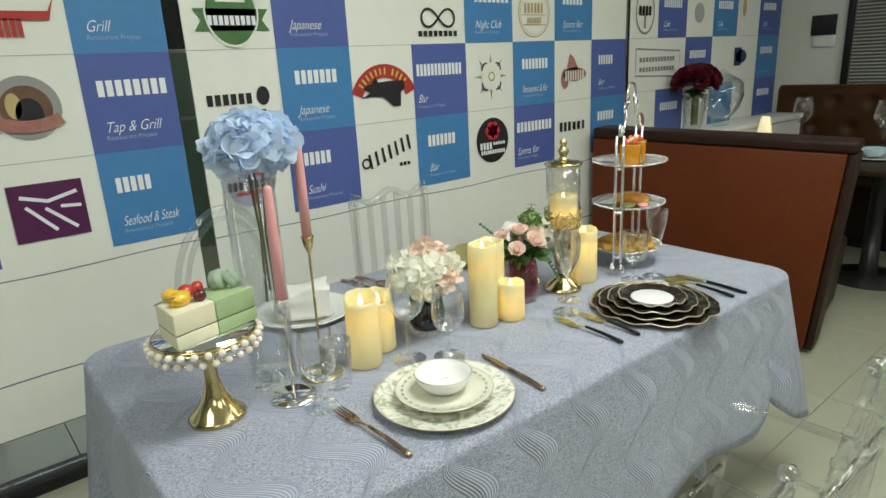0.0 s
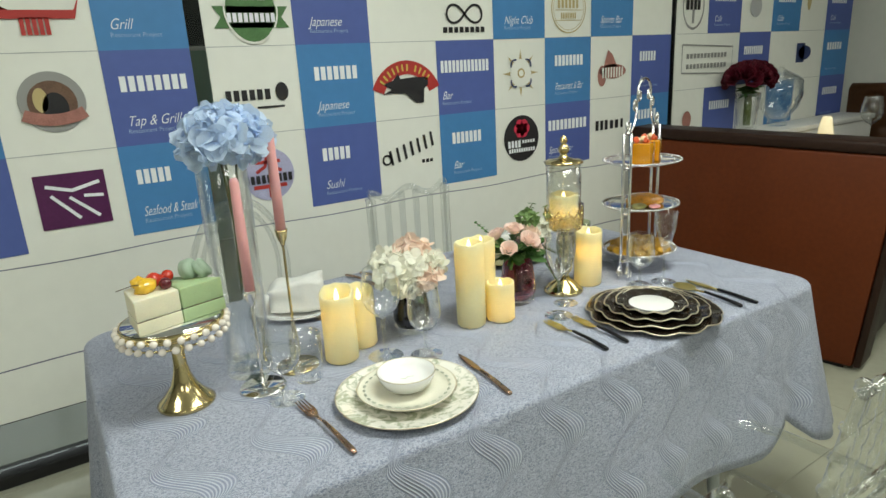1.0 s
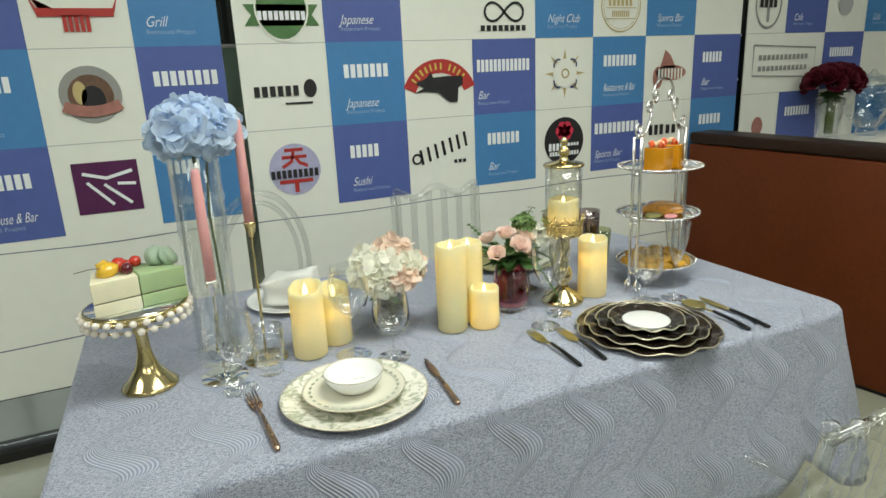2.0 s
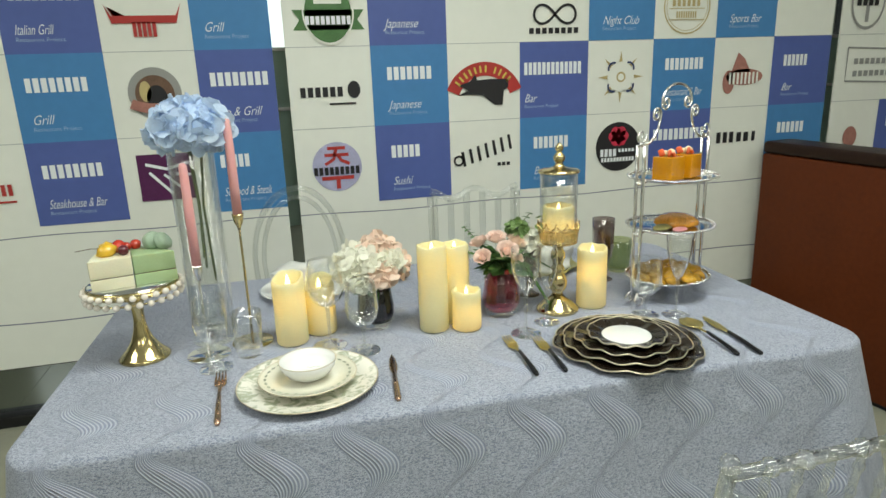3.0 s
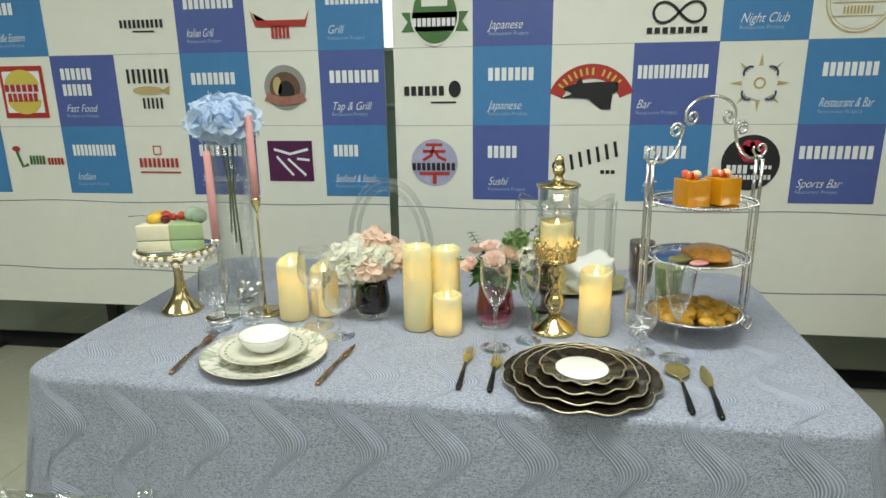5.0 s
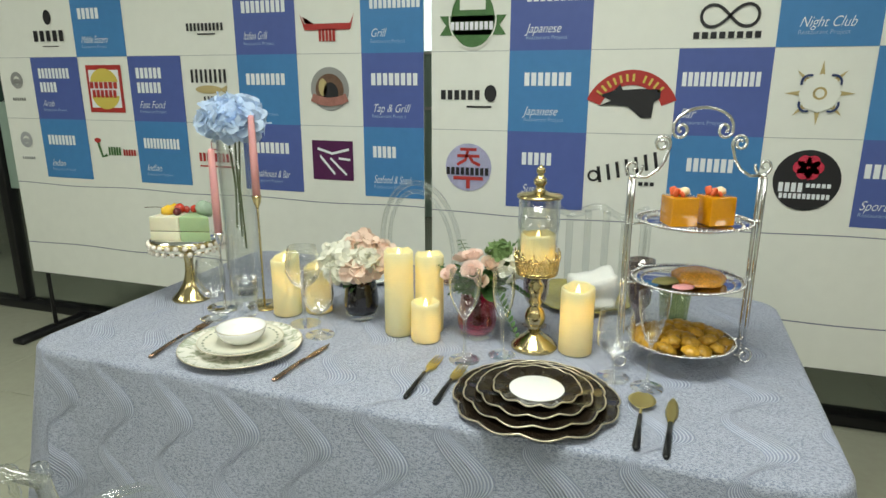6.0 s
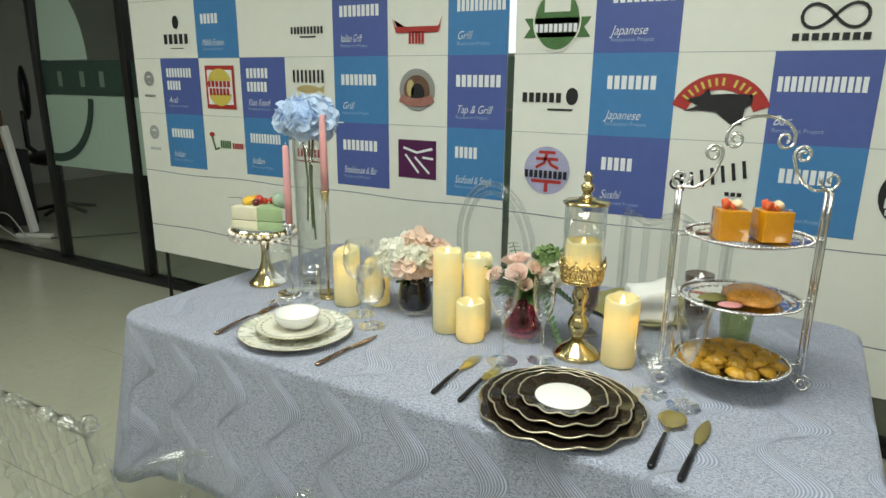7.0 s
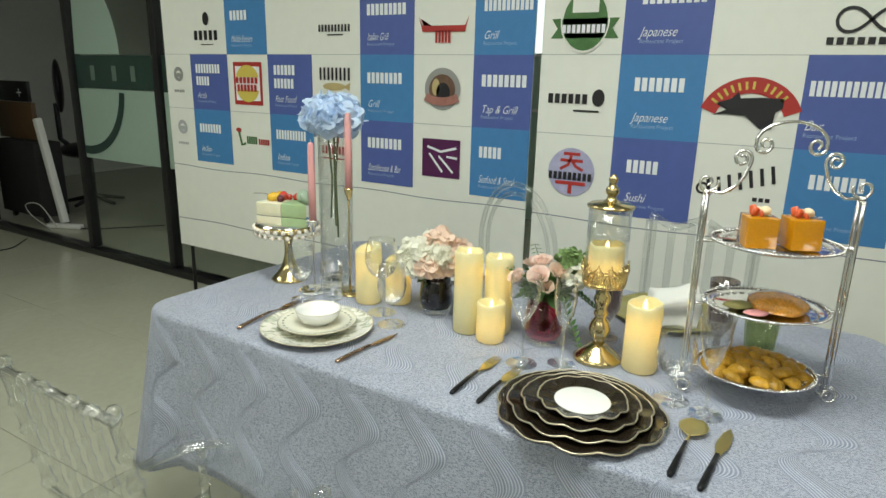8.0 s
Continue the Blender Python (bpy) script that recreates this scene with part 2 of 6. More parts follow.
MIRROR = mat("mirror_plate", (0.86, 0.87, 0.88), 0.015, 1.0)
PEARL = mat("pearl", (0.80, 0.74, 0.67), 0.18, var=0.05, scale=60, coat=0.6)
WAX = wax_mat("ivory_wax", (0.86, 0.84, 0.56), 0.36)
FLAME = mat("led_flame", (1.0, 0.72, 0.28), 0.5, emit=7.0, ecol=(1.0, 0.70, 0.30))
PINK_WAX = mat("pink_wax", (0.72, 0.36, 0.36), 0.42, var=0.04, scale=30, sss=0.25)
PORCELAIN = mat("white_porcelain", (0.82, 0.82, 0.80), 0.10, var=0.015, scale=20, coat=0.4)
CREAM_CHINA = mat("cream_china", (0.74, 0.72, 0.60), 0.12, var=0.05, scale=25, coat=0.4)
CHINA_PATTERN = mat("green_grey_china_print", (0.42, 0.45, 0.36), 0.18, var=0.45, scale=60, coat=0.3)
BROWN_GLAZE = mat("dark_brown_glaze", (0.016, 0.011, 0.007), 0.2, var=0.35, scale=14, coat=0.4)
GOLD_RIM = mat("matt_gold_rim", (0.60, 0.54, 0.41), 0.32, 0.75, var=0.12, scale=60)
BLACK_HANDLE = mat("black_lacquer", (0.008, 0.008, 0.009), 0.32, coat=0.08, spec=0.3)
BLUE_PETAL = petal_mat("blue_petal", (0.66, 0.78, 0.95), 0.14)
WHITE_PETAL = petal_mat("white_petal", (0.93, 0.92, 0.82), 0.12)
PEACH_PETAL = petal_mat("peach_petal", (0.94, 0.76, 0.64), 0.14)
PINK_PETAL = petal_mat("pink_rose_petal", (0.96, 0.77, 0.69), 0.10, 0.3)
RED_PETAL = petal_mat("dark_red_petal", (0.11, 0.006, 0.018), 0.3, 0.2)
LEAF = petal_mat("leaf_green", (0.075, 0.17, 0.045), 0.3, 0.25)
PALE_LEAF = petal_mat("pale_leaf", (0.24, 0.36, 0.14), 0.25, 0.3)
OLIVE_LEAF = mat("olive_leaf", (0.20, 0.18, 0.06), 0.5, var=0.3, scale=40, island=0.4)
OLIVE_GLAZE = mat("olive_glaze", (0.30, 0.27, 0.08), 0.3, var=0.3, scale=20, coat=0.3)
FRUIT_PEACH = mat("orange_red_fruit", (0.66, 0.11, 0.035), 0.35, var=0.4, scale=70, coat=0.3)
STEM = mat("green_stem", (0.10, 0.13, 0.04), 0.5, var=0.2, scale=60)
VASE_BLACK = mat("black_tinted_glass", (0.008, 0.005, 0.006), 0.06, coat=0.8)
VASE_RED = thin_glass("red_tinted_glass", (0.76, 0.34, 0.43), base=0.07, power=2.4)
PURPLE_GLASS = thin_glass("purple_glass", (0.64, 0.58, 0.57), base=0.07, power=2.5)
GREEN_GLASS = thin_glass("green_glass", (0.80, 0.84, 0.66))
CAKE_CREAM = mat("cream_cake", (0.74, 0.70, 0.52), 0.55, var=0.06, scale=40, bump=0.2, bscale=300, sss=0.2)
CAKE_GREEN = mat("pistachio_cake", (0.36, 0.48, 0.26), 0.55, var=0.08, scale=40, bump=0.2, bscale=300, sss=0.2)
CAKE_LINE = mat("cake_filling", (0.10, 0.06, 0.03), 0.5)
CAKE_AMBER = mat("amber_cake", (0.52, 0.215, 0.004), 0.16, var=0.08, scale=22, coat=0.6)
FRUIT_RED = mat("red_berry", (0.50, 0.035, 0.015), 0.25, var=0.3, scale=60, coat=0.5)
FRUIT_DARK = mat("dark_cherry", (0.10, 0.006, 0.012), 0.2, coat=0.5)
FRUIT_YELLOW = mat("yellow_fruit", (0.75, 0.45, 0.03), 0.25, var=0.15, scale=60, coat=0.5)
MACARON = mat("sage_macaron", (0.34, 0.44, 0.33), 0.6, var=0.1, scale=50)
CREAM_BLOB = mat("cream_topping", (0.80, 0.62, 0.40), 0.4, var=0.1, scale=50)
BUN = mat("glazed_bun", (0.66, 0.29, 0.035), 0.22, var=0.5, scale=30, bump=0.3, bscale=80, coat=0.5)
DUMPLING = mat("golden_dumpling", (0.44, 0.235, 0.016), 0.38, var=0.6, scale=45, bump=0.5, bscale=110, coat=0.2, random_obj=0.5)
NAPKIN = mat("white_linen", (0.78, 0.78, 0.74), 0.8, var=0.04, scale=20, bump=0.4, bscale=500)
TABLE_METAL = mat("grey_painted_leg", (0.42, 0.45, 0.43), 0.4, var=0.05, scale=20)
WHITE_PLASTIC = mat("white_plastic", (0.75, 0.75, 0.72), 0.4, var=0.03, scale=20)
CURTAIN = mat("grey_blind", (0.20, 0.20, 0.20), 0.7, var=0.15, scale=10)
PANEL_LIGHT = mat("light_diffuser", (0.9, 0.95, 0.9), 0.5, emit=5.0, ecol=(1.0, 0.99, 0.88))
CABLE = mat("cable_rubber", (0.03, 0.03, 0.03), 0.5)
CABLE_WHITE = mat("white_cable", (0.5, 0.5, 0.47), 0.5)
BLUE_BOWL = mat("pale_blue_bowl", (0.45, 0.60, 0.66), 0.2, var=0.15, scale=40)


# ---- mesh helpers ----
def part(name, bm, material, parent=None, label="", smooth=True, at=None):
    me = bpy.data.meshes.new(name)
    bm.to_mesh(me)
    bm.free()
    for p in me.polygons:
        p.use_smooth = smooth
    for m in (material if isinstance(material, (list, tuple)) else [material]):
        me.materials.append(m)
    ob = new(name, me)
    if parent:
        ob.parent = parent
    if at is not None:
        ob.matrix_basis = at
    if label:
        ob["label"] = label
    return ob


def share(name, src, parent, at):
    ob = new(name, src.data)
    ob.parent = parent
    ob.matrix_basis = at
    return ob


def thing(name, x, y, z, label, category, rz=0, group="", kind=""):
    e = new(name)
    e.matrix_basis = pose(x, y, z, 0, 0, rz)
    e.empty_display_size = 0.05
    return tagged(e, label, category, group, kind)


def merge(*bms):
    out = bms[0]
    for b in bms[1:]:
        me = bpy.data.meshes.new("tmp")
        b.to_mesh(me)
        b.free()
        out.from_mesh(me)
        bpy.data.meshes.remove(me)
    return out


def moved(bm, m):
    bm.transform(m)
    return bm


def box(x0, y0, z0, x1, y1, z1, bev=0.0, seg=2):
    bm = bmesh.new()
    bmesh.ops.create_cube(bm, size=1)
    bmesh.ops.scale(bm, vec=(x1 - x0, y1 - y0, z1 - z0), verts=bm.verts)
    bmesh.ops.translate(bm, vec=((x0 + x1) / 2, (y0 + y1) / 2, (z0 + z1) / 2), verts=bm.verts)
    if bev:
        bmesh.ops.bevel(bm, geom=bm.edges[:] + bm.verts[:], offset=bev, segments=seg, affect="EDGES", profile=0.5)
    return bm


def lathe(profile, seg=32, wobble=None):
    """Turns (r, z) points round the z axis; a radius of 0 closes to a point. wobble(angle, r, z) gives (r, z)."""
    bm = bmesh.new()
    rings = []
    for r, z in profile:
        if r <= 1e-6:
            rings.append([bm.verts.new((0, 0, z))])
        else:
            ring = []
            for k in range(seg):
                a = 2 * math.pi * k / seg
                rr, zz = wobble(a, r, z) if wobble else (r, z)
                ring.append(bm.verts.new((rr * math.cos(a), rr * math.sin(a), zz)))
            rings.append(ring)
    for a, b in zip(rings, rings[1:]):
        for k in range(seg):
            k2 = (k + 1) % seg
            q = [a[k % len(a)], a[k2 % len(a)], b[k2 % len(b)], b[k % len(b)]]
            f = []
            for v in q:
                if v not in f:
                    f.append(v)
            if len(f) > 2:
                bm.faces.new(f)
    bmesh.ops.recalc_face_normals(bm, faces=bm.faces)
    return bm


def tube(pts, rad, seg=10, closed=False):
    """A round bar along points; rad may be one radius or one for each point."""
    bm = bmesh.new()
    P = [Vector(p) for p in pts]
    R = list(rad) if isinstance(rad, (list, tuple)) else [rad] * len(P)
    if not closed:
        # a tight loop at each end keeps the end faces flat
        a, b = min(R[0] * 0.15, (P[1] - P[0]).length * 0.3), min(R[-1] * 0.15, (P[-1] - P[-2]).length * 0.3)
        P = [P[0], P[0] + (P[1] - P[0]).normalized() * a] + P[1:-1] + [P[-1] + (P[-2] - P[-1]).normalized() * b, P[-1]]
        R = [R[0] * 0.88, R[0]] + R[1:-1] + [R[-1], R[-1] * 0.88]
    n = len(P)
    up = None
    rings = []
    for i in range(n):
        a = P[(i - 1) % n] if (closed or i > 0) else P[0]
        b = P[(i + 1) % n] if (closed or i < n - 1) else P[-1]
        d = (b - a).normalized()
        if up is None:
            up = d.orthogonal().normalized()
        up = (up - d * up.dot(d)).normalized()
        side = d.cross(up)
        rings.append([bm.verts.new(P[i] + (up * math.cos(t) + side * math.sin(t)) * R[i]) for t in [2 * math.pi * k / seg for k in range(seg)]])
    pairs = list(zip(rings, rings[1:])) + ([(rings[-1], rings[0])] if closed else [])
    for a, b in pairs:
        for k in range(seg):
            bm.faces.new((a[k], a[(k + 1) % seg], b[(k + 1) % seg], b[k]))
    if not closed:
        bm.faces.new(rings[0][::-1])
        bm.faces.new(rings[-1])
    bmesh.ops.recalc_face_normals(bm, faces=bm.faces)
    return bm


def ball(r, sub=2, at=(0, 0, 0), sc=(1, 1, 1), lump=0.0, seed=0.0):
    bm = bmesh.new()
    bmesh.ops.create_icosphere(bm, subdivisions=sub, radius=r)
    for v in bm.verts:
        if lump:
            v.co *= 1 + lump * noise.noise(v.co / r * 1.6 + Vector((seed, seed * 1.7, 3.1)))
        v.co = Vector((v.co.x * sc[0] + at[0], v.co.y * sc[1] + at[1], v.co.z * sc[2] + at[2]))
    return bm


def poly(points):
    """A flat shape in the x-z plane, facing -y."""
    bm = bmesh.new()
    f = bm.faces.new([bm.verts.new((x, 0, z)) for x, z in points])
    f.normal_update()
    if f.normal.y > 0:
        f.normal_flip()
    return bm


def rect(x0, z0, x1, z1):
    return poly([(x0, z0), (x1, z0), (x1, z1), (x0, z1)])


def disc(x, z, rx, rz=None, n=28, a0=0.0, a1=360.0):
    rz = rz or rx
    pts = [(x + rx * math.cos(radians(a0 + (a1 - a0) * k / n)), z + rz * math.sin(radians(a0 + (a1 - a0) * k / n))) for k in range(n if a1 - a0 >= 360 else n + 1)]
    return poly(pts)


def band(x, z, r0, r1, a0=0.0, a1=360.0, n=32, sz=1.0):
    bm = bmesh.new()
    ring = []
    for k in range(n + 1):
        a = radians(a0 + (a1 - a0) * k / n)
        ring.append([bm.verts.new((x + r * math.cos(a), 0, z + sz * r * math.sin(a))) for r in (r0, r1)])
    for a, b in zip(ring, ring[1:]):
        bm.faces.new((a[0], a[1], b[1], b[0]))
    return bm


def stroke(pts, w):
    """A flat line of width w through points of the x-z plane."""
    bm = bmesh.new()
    pv = []
    for i, (x, z) in enumerate(pts):
        a, b = pts[max(i - 1, 0)], pts[min(i + 1, len(pts) - 1)]
        d = Vector((b[0] - a[0], b[1] - a[1])).normalized()
        nx, nz = -d.y * w / 2, d.x * w / 2
        pv.append((bm.verts.new((x + nx, 0, z + nz)), bm.verts.new((x - nx, 0, z - nz))))
    for a, b in zip(pv, pv[1:]):
        bm.faces.new((a[0], b[0], b[1], a[1]))
    return bm


def words(text, size, shear=0.0, stretch=1.0):
    cu = bpy.data.curves.new("words", "FONT")
    cu.body, cu.size, cu.shear, cu.align_x = text, size, shear, "LEFT"
    cu.offset = -0.007 * size
    ob = bpy.data.objects.new("words", cu)
    scene.collection.objects.link(ob)
    bpy.context.view_layer.update()
    me = bpy.data.meshes.new_from_object(ob.evaluated_get(bpy.context.evaluated_depsgraph_get()))
    bpy.data.objects.remove(ob)
    bm = bmesh.new()
    bm.from_mesh(me)
    bpy.data.meshes.remove(me)
    bm.transform(Matrix(((stretch, 0, 0, 0), (0, 0, 1, 0), (0, 1, 0, 0), (0, 0, 0, 1))))
    return bm


def bars(x, z, n, w, h, gap=0.28):
    """Plain upright bars that stand in for the letters of a trade name."""
    step = w / n
    return merge(*[rect(x + k * step, z, x + (k + 1 - gap) * step, z + h) for k in range(n)])


# ---- the room ----
GLASS_Y, X_LEFT, X_RIGHT, Y_BACK = 3.03, -7.0, 5.6, -3.2
slab = part("floor", box(X_LEFT - 0.2, Y_BACK - 0.2, -0.2, X_RIGHT + 0.2, 7.2, -0.005), mat("grout", (0.28, 0.28, 0.23), 0.7, var=0.1, scale=10), smooth=False)
tagged(slab, "polished beige stone tile floor reflecting the room", "floor", kind="structure")
tagged(part("ceiling", box(X_LEFT - 0.2, Y_BACK - 0.2, CEIL, X_RIGHT + 0.2, 7.2, CEIL + 0.15), CEILING_M, smooth=False), "plain white ceiling", "ceiling", kind="structure")
tagged(part("wall_east", box(X_RIGHT, Y_BACK, 0, X_RIGHT + 0.15, 7.0, CEIL), WALL, smooth=False), "off-white painted wall", "wall", kind="structure")
tagged(part("wall_west", box(X_LEFT - 0.15, Y_BACK, 0, X_LEFT, 7.0, CEIL), WALL, smooth=False), "plain painted wall", "wall", kind="structure")
tagged(part("wall_south", box(X_LEFT - 0.15, Y_BACK - 0.15, 0, X_RIGHT + 0.15, Y_BACK, CEIL), WALL, smooth=False), "plain painted wall", "wall", kind="structure")
# far wall coloured almost black so that the room reads as unlit
tagged(part("wall_north", box(X_LEFT - 0.15, 7.0, 0, X_RIGHT + 0.15, 7.15, CEIL), UNLIT_BLACK, smooth=False), "wall of the room behind the glass, its darkness put into the colour", "wall", kind="structure")

# glass partition
part_wall = thing("window_1", 0, GLASS_Y, 0, "glass partition with black frame and frosted film", "glass wall", kind="structure")
MULL = [X_LEFT, -4.6, -3.05, -2.08, -0.9, 0.30, 2.0, 3.5, X_RIGHT]
for xm in MULL[1:-1]:
    part("mullion", box(xm - 0.03, -0.035, 0.055, xm + 0.03, 0.035, CEIL, 0.004), BLACK_METAL, part_wall)
part("floor_track", box(X_LEFT, -0.05, 0, X_RIGHT, 0.05, 0.05, 0.006), BLACK_METAL, part_wall)
for a, b in zip(MULL, MULL[1:]):
    if abs(b + 3.05) < 0.01:
        continue  # open doorway to the unlit room
    # leftmost pane gets the tint that darkens the room beyond
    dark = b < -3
    p = part("pane", box(a + 0.03, -0.006, 0.055, b - 0.03, 0.006, CEIL), DIMMED_PANE if dark else PANE, part_wall, "glass tinted dark to dim the room behind it" if dark else "", smooth=False)
    p.visible_shadow = False
    if -3.5 < a < 3:
        part("frosted_film", box(a + 0.04, -0.012, 0.75, b - 0.04, -0.008, 1.25), FROST, p, "pale green frosted film", smooth=False)
        part("film_band", box(a + 0.04, -0.012, 1.254, b - 0.04, -0.008, 1.48), FROST if a > -1 else FROST_DARK, p, "green band on the glass", smooth=False)
for zr in (1.248, 1.486):
    part("glazing_bar", box(-0.86, -0.030, zr - 0.007, 3.46, -0.014, zr + 0.007, 0.002), WHITE_PLASTIC, part_wall, "thin white bar across the glass")
# daylit window in the far wall of the room behind the glass
far_win = thing("window_2", 0, 6.99, 0, "bright daylit window in the wall behind the glass", "window", kind="structure")
for k in range(3):
    part("pane", box(-2.0 + 1.0 * k, -0.012, 1.30, -1.04 + 1.0 * k, -0.006, 2.50), DAYLIGHT, far_win, "bright white daylight", smooth=False)
for k in range(4):
    part("window_frame", box(-2.04 + 1.0 * k, -0.04, 1.26, -2.0 + 1.0 * k, 0.0, 2.54, 0.004), BLACK_METAL, far_win)
part("window_sill", box(-2.06, -0.10, 1.22, 1.02, 0.0, 1.258, 0.004), WHITE_PLASTIC, far_win)
em = moved(poly([(-2.95 + 0.47 * math.cos(radians(a)), 1.486 + 0.56 * math.sin(radians(a))) for a in range(0, 98, 7)] + [(-3.005, 1.486)]), pose(0, -0.012, 0))
part("film_emblem", em, FROST, part_wall, "pale green frosted curved film", smooth=False)
part("film_ring", moved(band(-2.96, 1.28, 0.44, 0.50, -96, -6, sz=1.0), pose(0, -0.016, 0)), FROST_DARK, part_wall, "dark green curved line", smooth=False)
for k, (lx, lw) in enumerate(((-2.83, 0.12), (-2.58, 0.13), (-2.37, 0.12))):
    part("film_mark", moved(rect(lx, 1.31, lx + 0.05, 1.41), pose(0, -0.016, 0)), FROST_LETTER, part_wall, "pale mark on the dark band", smooth=False)

for px, py, watts in PANELS:
    cl = thing("ceiling_light", px, py, CEIL, "flat white ceiling light panel", "ceiling light", group="ceiling lights")
    part("frame", merge(box(-0.60, -0.30, -0.02, 0.60, -0.285, 0), box(-0.60, 0.285, -0.02, 0.60, 0.30, 0), box(-0.60, -0.285, -0.02, -0.585, 0.285, 0), box(0.585, -0.285, -0.02, 0.60, 0.285, 0)), WHITE_PLASTIC, cl, smooth=False)
    part("diffuser", box(-0.585, -0.285, -0.012, 0.585, 0.285, -0.004), PANEL_LIGHT, cl, smooth=False)

# ---- printed banners ----
ROW_TOP, ROW = 1.476, 0.297
BZ = (0.884, 1.179, 1.476, 1.773, 2.07)


def banner(name, x0, x1, y, label):
    b = thing(name, 0, y, 0, label, "banner", group="backdrop banners")
    part("sheet", box(x0, 0, 0.352, x1, 0.006, 2.10), PAPER, b, smooth=False)
    for z in BZ[1:4]:
        part("printed_line", moved(rect(x0, z - 0.0012, x1, z + 0.0012), pose(0, -0.001, 0)), INK_LINE, b, smooth=False)
    # the sheet is flat: each fold is a painted line of shade
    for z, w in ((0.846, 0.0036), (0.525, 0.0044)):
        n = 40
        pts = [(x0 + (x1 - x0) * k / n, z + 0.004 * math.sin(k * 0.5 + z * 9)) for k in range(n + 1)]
        part("crease", moved(stroke(pts, w), pose(0, -0.001, 0)), CREASE_SHADE, b, "crease across the white sheet, its shade painted as a dark line", smooth=False)
    part("top_bar", tube([(x0, 0.02, 2.10), (x1, 0.02, 2.10)], 0.012), BLACK_METAL, b)
    part("bottom_bar", tube([(x0 + 0.01, 0.012, 0.352), (x1 - 0.01, 0.012, 0.352)], 0.008), BLACK_METAL, b)
    for xs in (x0 + 0.05, x1 - 0.05):
        part("pole", tube([(xs, 0.04, 0.02), (xs, 0.04, 2.12)], 0.011), BLACK_METAL, b)
        part("foot", merge(box(xs - 0.04, -0.20, 0.0, xs + 0.04, 0.28, 0.03, 0.01)), BLACK_METAL, b)
    return b


SQUARES = {}


def square(b, x0, x1, row, m):
    z0, z1 = BZ[row], BZ[row + 1]
    SQUARES[(b.name, round(x0, 3), row)] = part("printed_square", moved(rect(x0, z0, x1, z1), pose(0, -0.002, 0)), m, b, smooth=False)


def ink(b, bm, m, name="logo", lift=0.004, label=""):
    bm.faces.index_update()
    bm.transform(pose(0, -lift, 0))
    if "lettering" in name:
        part(name, bm, m, b, label, smooth=False)
        return
    left = set(bm.faces)
    while left:
        seed = min(left, key=lambda f: f.index)
        isle, todo = {seed}, [seed]
        while todo:
            for e in todo.pop().edges:
                for g in e.link_faces:
                    if g not in isle:
                        isle.add(g)
                        todo.append(g)
        left -= isle
        one = bmesh.new()
        seen = {}
        for f in sorted(isle, key=lambda q: q.index):
            one.faces.new([seen.setdefault(v, None) or seen.update({v: one.verts.new(v.co)}) or seen[v] for v in f.verts])
        part(name, one, m, b, label, smooth=False)
    bm.free()


def caption(b, x0, row, names, sub, sub2=True, fx=0.18, w=0.30):
    """A blue square's print: bars for the trade name, the plain words below it, a pale line of small words."""
    top = BZ[row + 1]
    b = SQUARES[(b.name, round(x0, 3), row)]
    z = top - 0.078 * (ROW / 0.30)
    if len(names) > 1:
        z = top - 0.05
    for n, wd in names:
        ink(b, bars(x0 + fx * w, z - 0.05, n, wd, 0.048), INK_WHITE, "name_bar")
        z -= 0.066
    if sub:
        bm = words(sub, 0.047, 0.42, 0.78 if len(sub) < 12 else 0.56)
        ink(b, moved(bm, Matrix.Translation((x0 + fx * w, 0, top - 0.235))), INK_WHITE, "lettering")
    if sub2:
        bm = words("Restaurant Project", 0.020, 0.0, 1.0)
        ink(b, moved(bm, Matrix.Translation((x0 + fx * w, 0, top - 0.258))), INK_SOFT, "small_lettering")


ban_left = banner("backdrop_banner", -1.635, 0.655, 2.755, "white vinyl backdrop banner printed with blue squares and logos")
ban_mid = banner("backdrop_banner", 0.70, 3.12, 2.72, "white vinyl backdrop banner printed with blue squares and logos")
ban_far = banner("backdrop_banner", 3.165, 5.08, 2.72, "white vinyl backdrop banner behind the booth seat")
P, L = DEEP_BLUE, LIGHT_BLUE
LX = [-1.416 + 0.3 * k for k in range(8)]
LX[7] = 0.655
MX = [0.70] + [1.011 + 0.3 * k for k in range(7)] + [3.12]
for k, row, m in ((0, 0, L), (2, 0, L), (4, 0, P), (6, 0, L), (0, 1, P), (2, 1, P), (4, 1, L), (6, 1, P), (1, 2, L), (4, 2, P), (6, 2, L), (1, 3, P), (4, 3, L), (6, 3, P)):
    square(ban_left, LX[k], LX[k + 1], row, m)
for k, row, m in ((1, 0, P), (3, 0, L), (5, 0, P), (7, 0, L), (1, 1, L), (3, 1, P), (5, 1, L), (7, 1, P), (1, 2, P), (4, 2, L), (6, 2, L), (1, 3, L), (4, 3, P), (6, 3, P)):
    square(ban_mid, MX[k], MX[k + 1], row, m)
FX = [3.17, 3.44, 3.755, 4.085, 4.41, 4.735, 5.08]
for k, row, m in ((1, 0, P), (5, 0, P), (3, 0, L), (2, 1, P), (5, 1, L), (1, 2, P), (3, 2, L), (5, 2, P), (2, 3, L), (4, 3, P)):
    square(ban_far, FX[k], FX[k + 1], row, m)

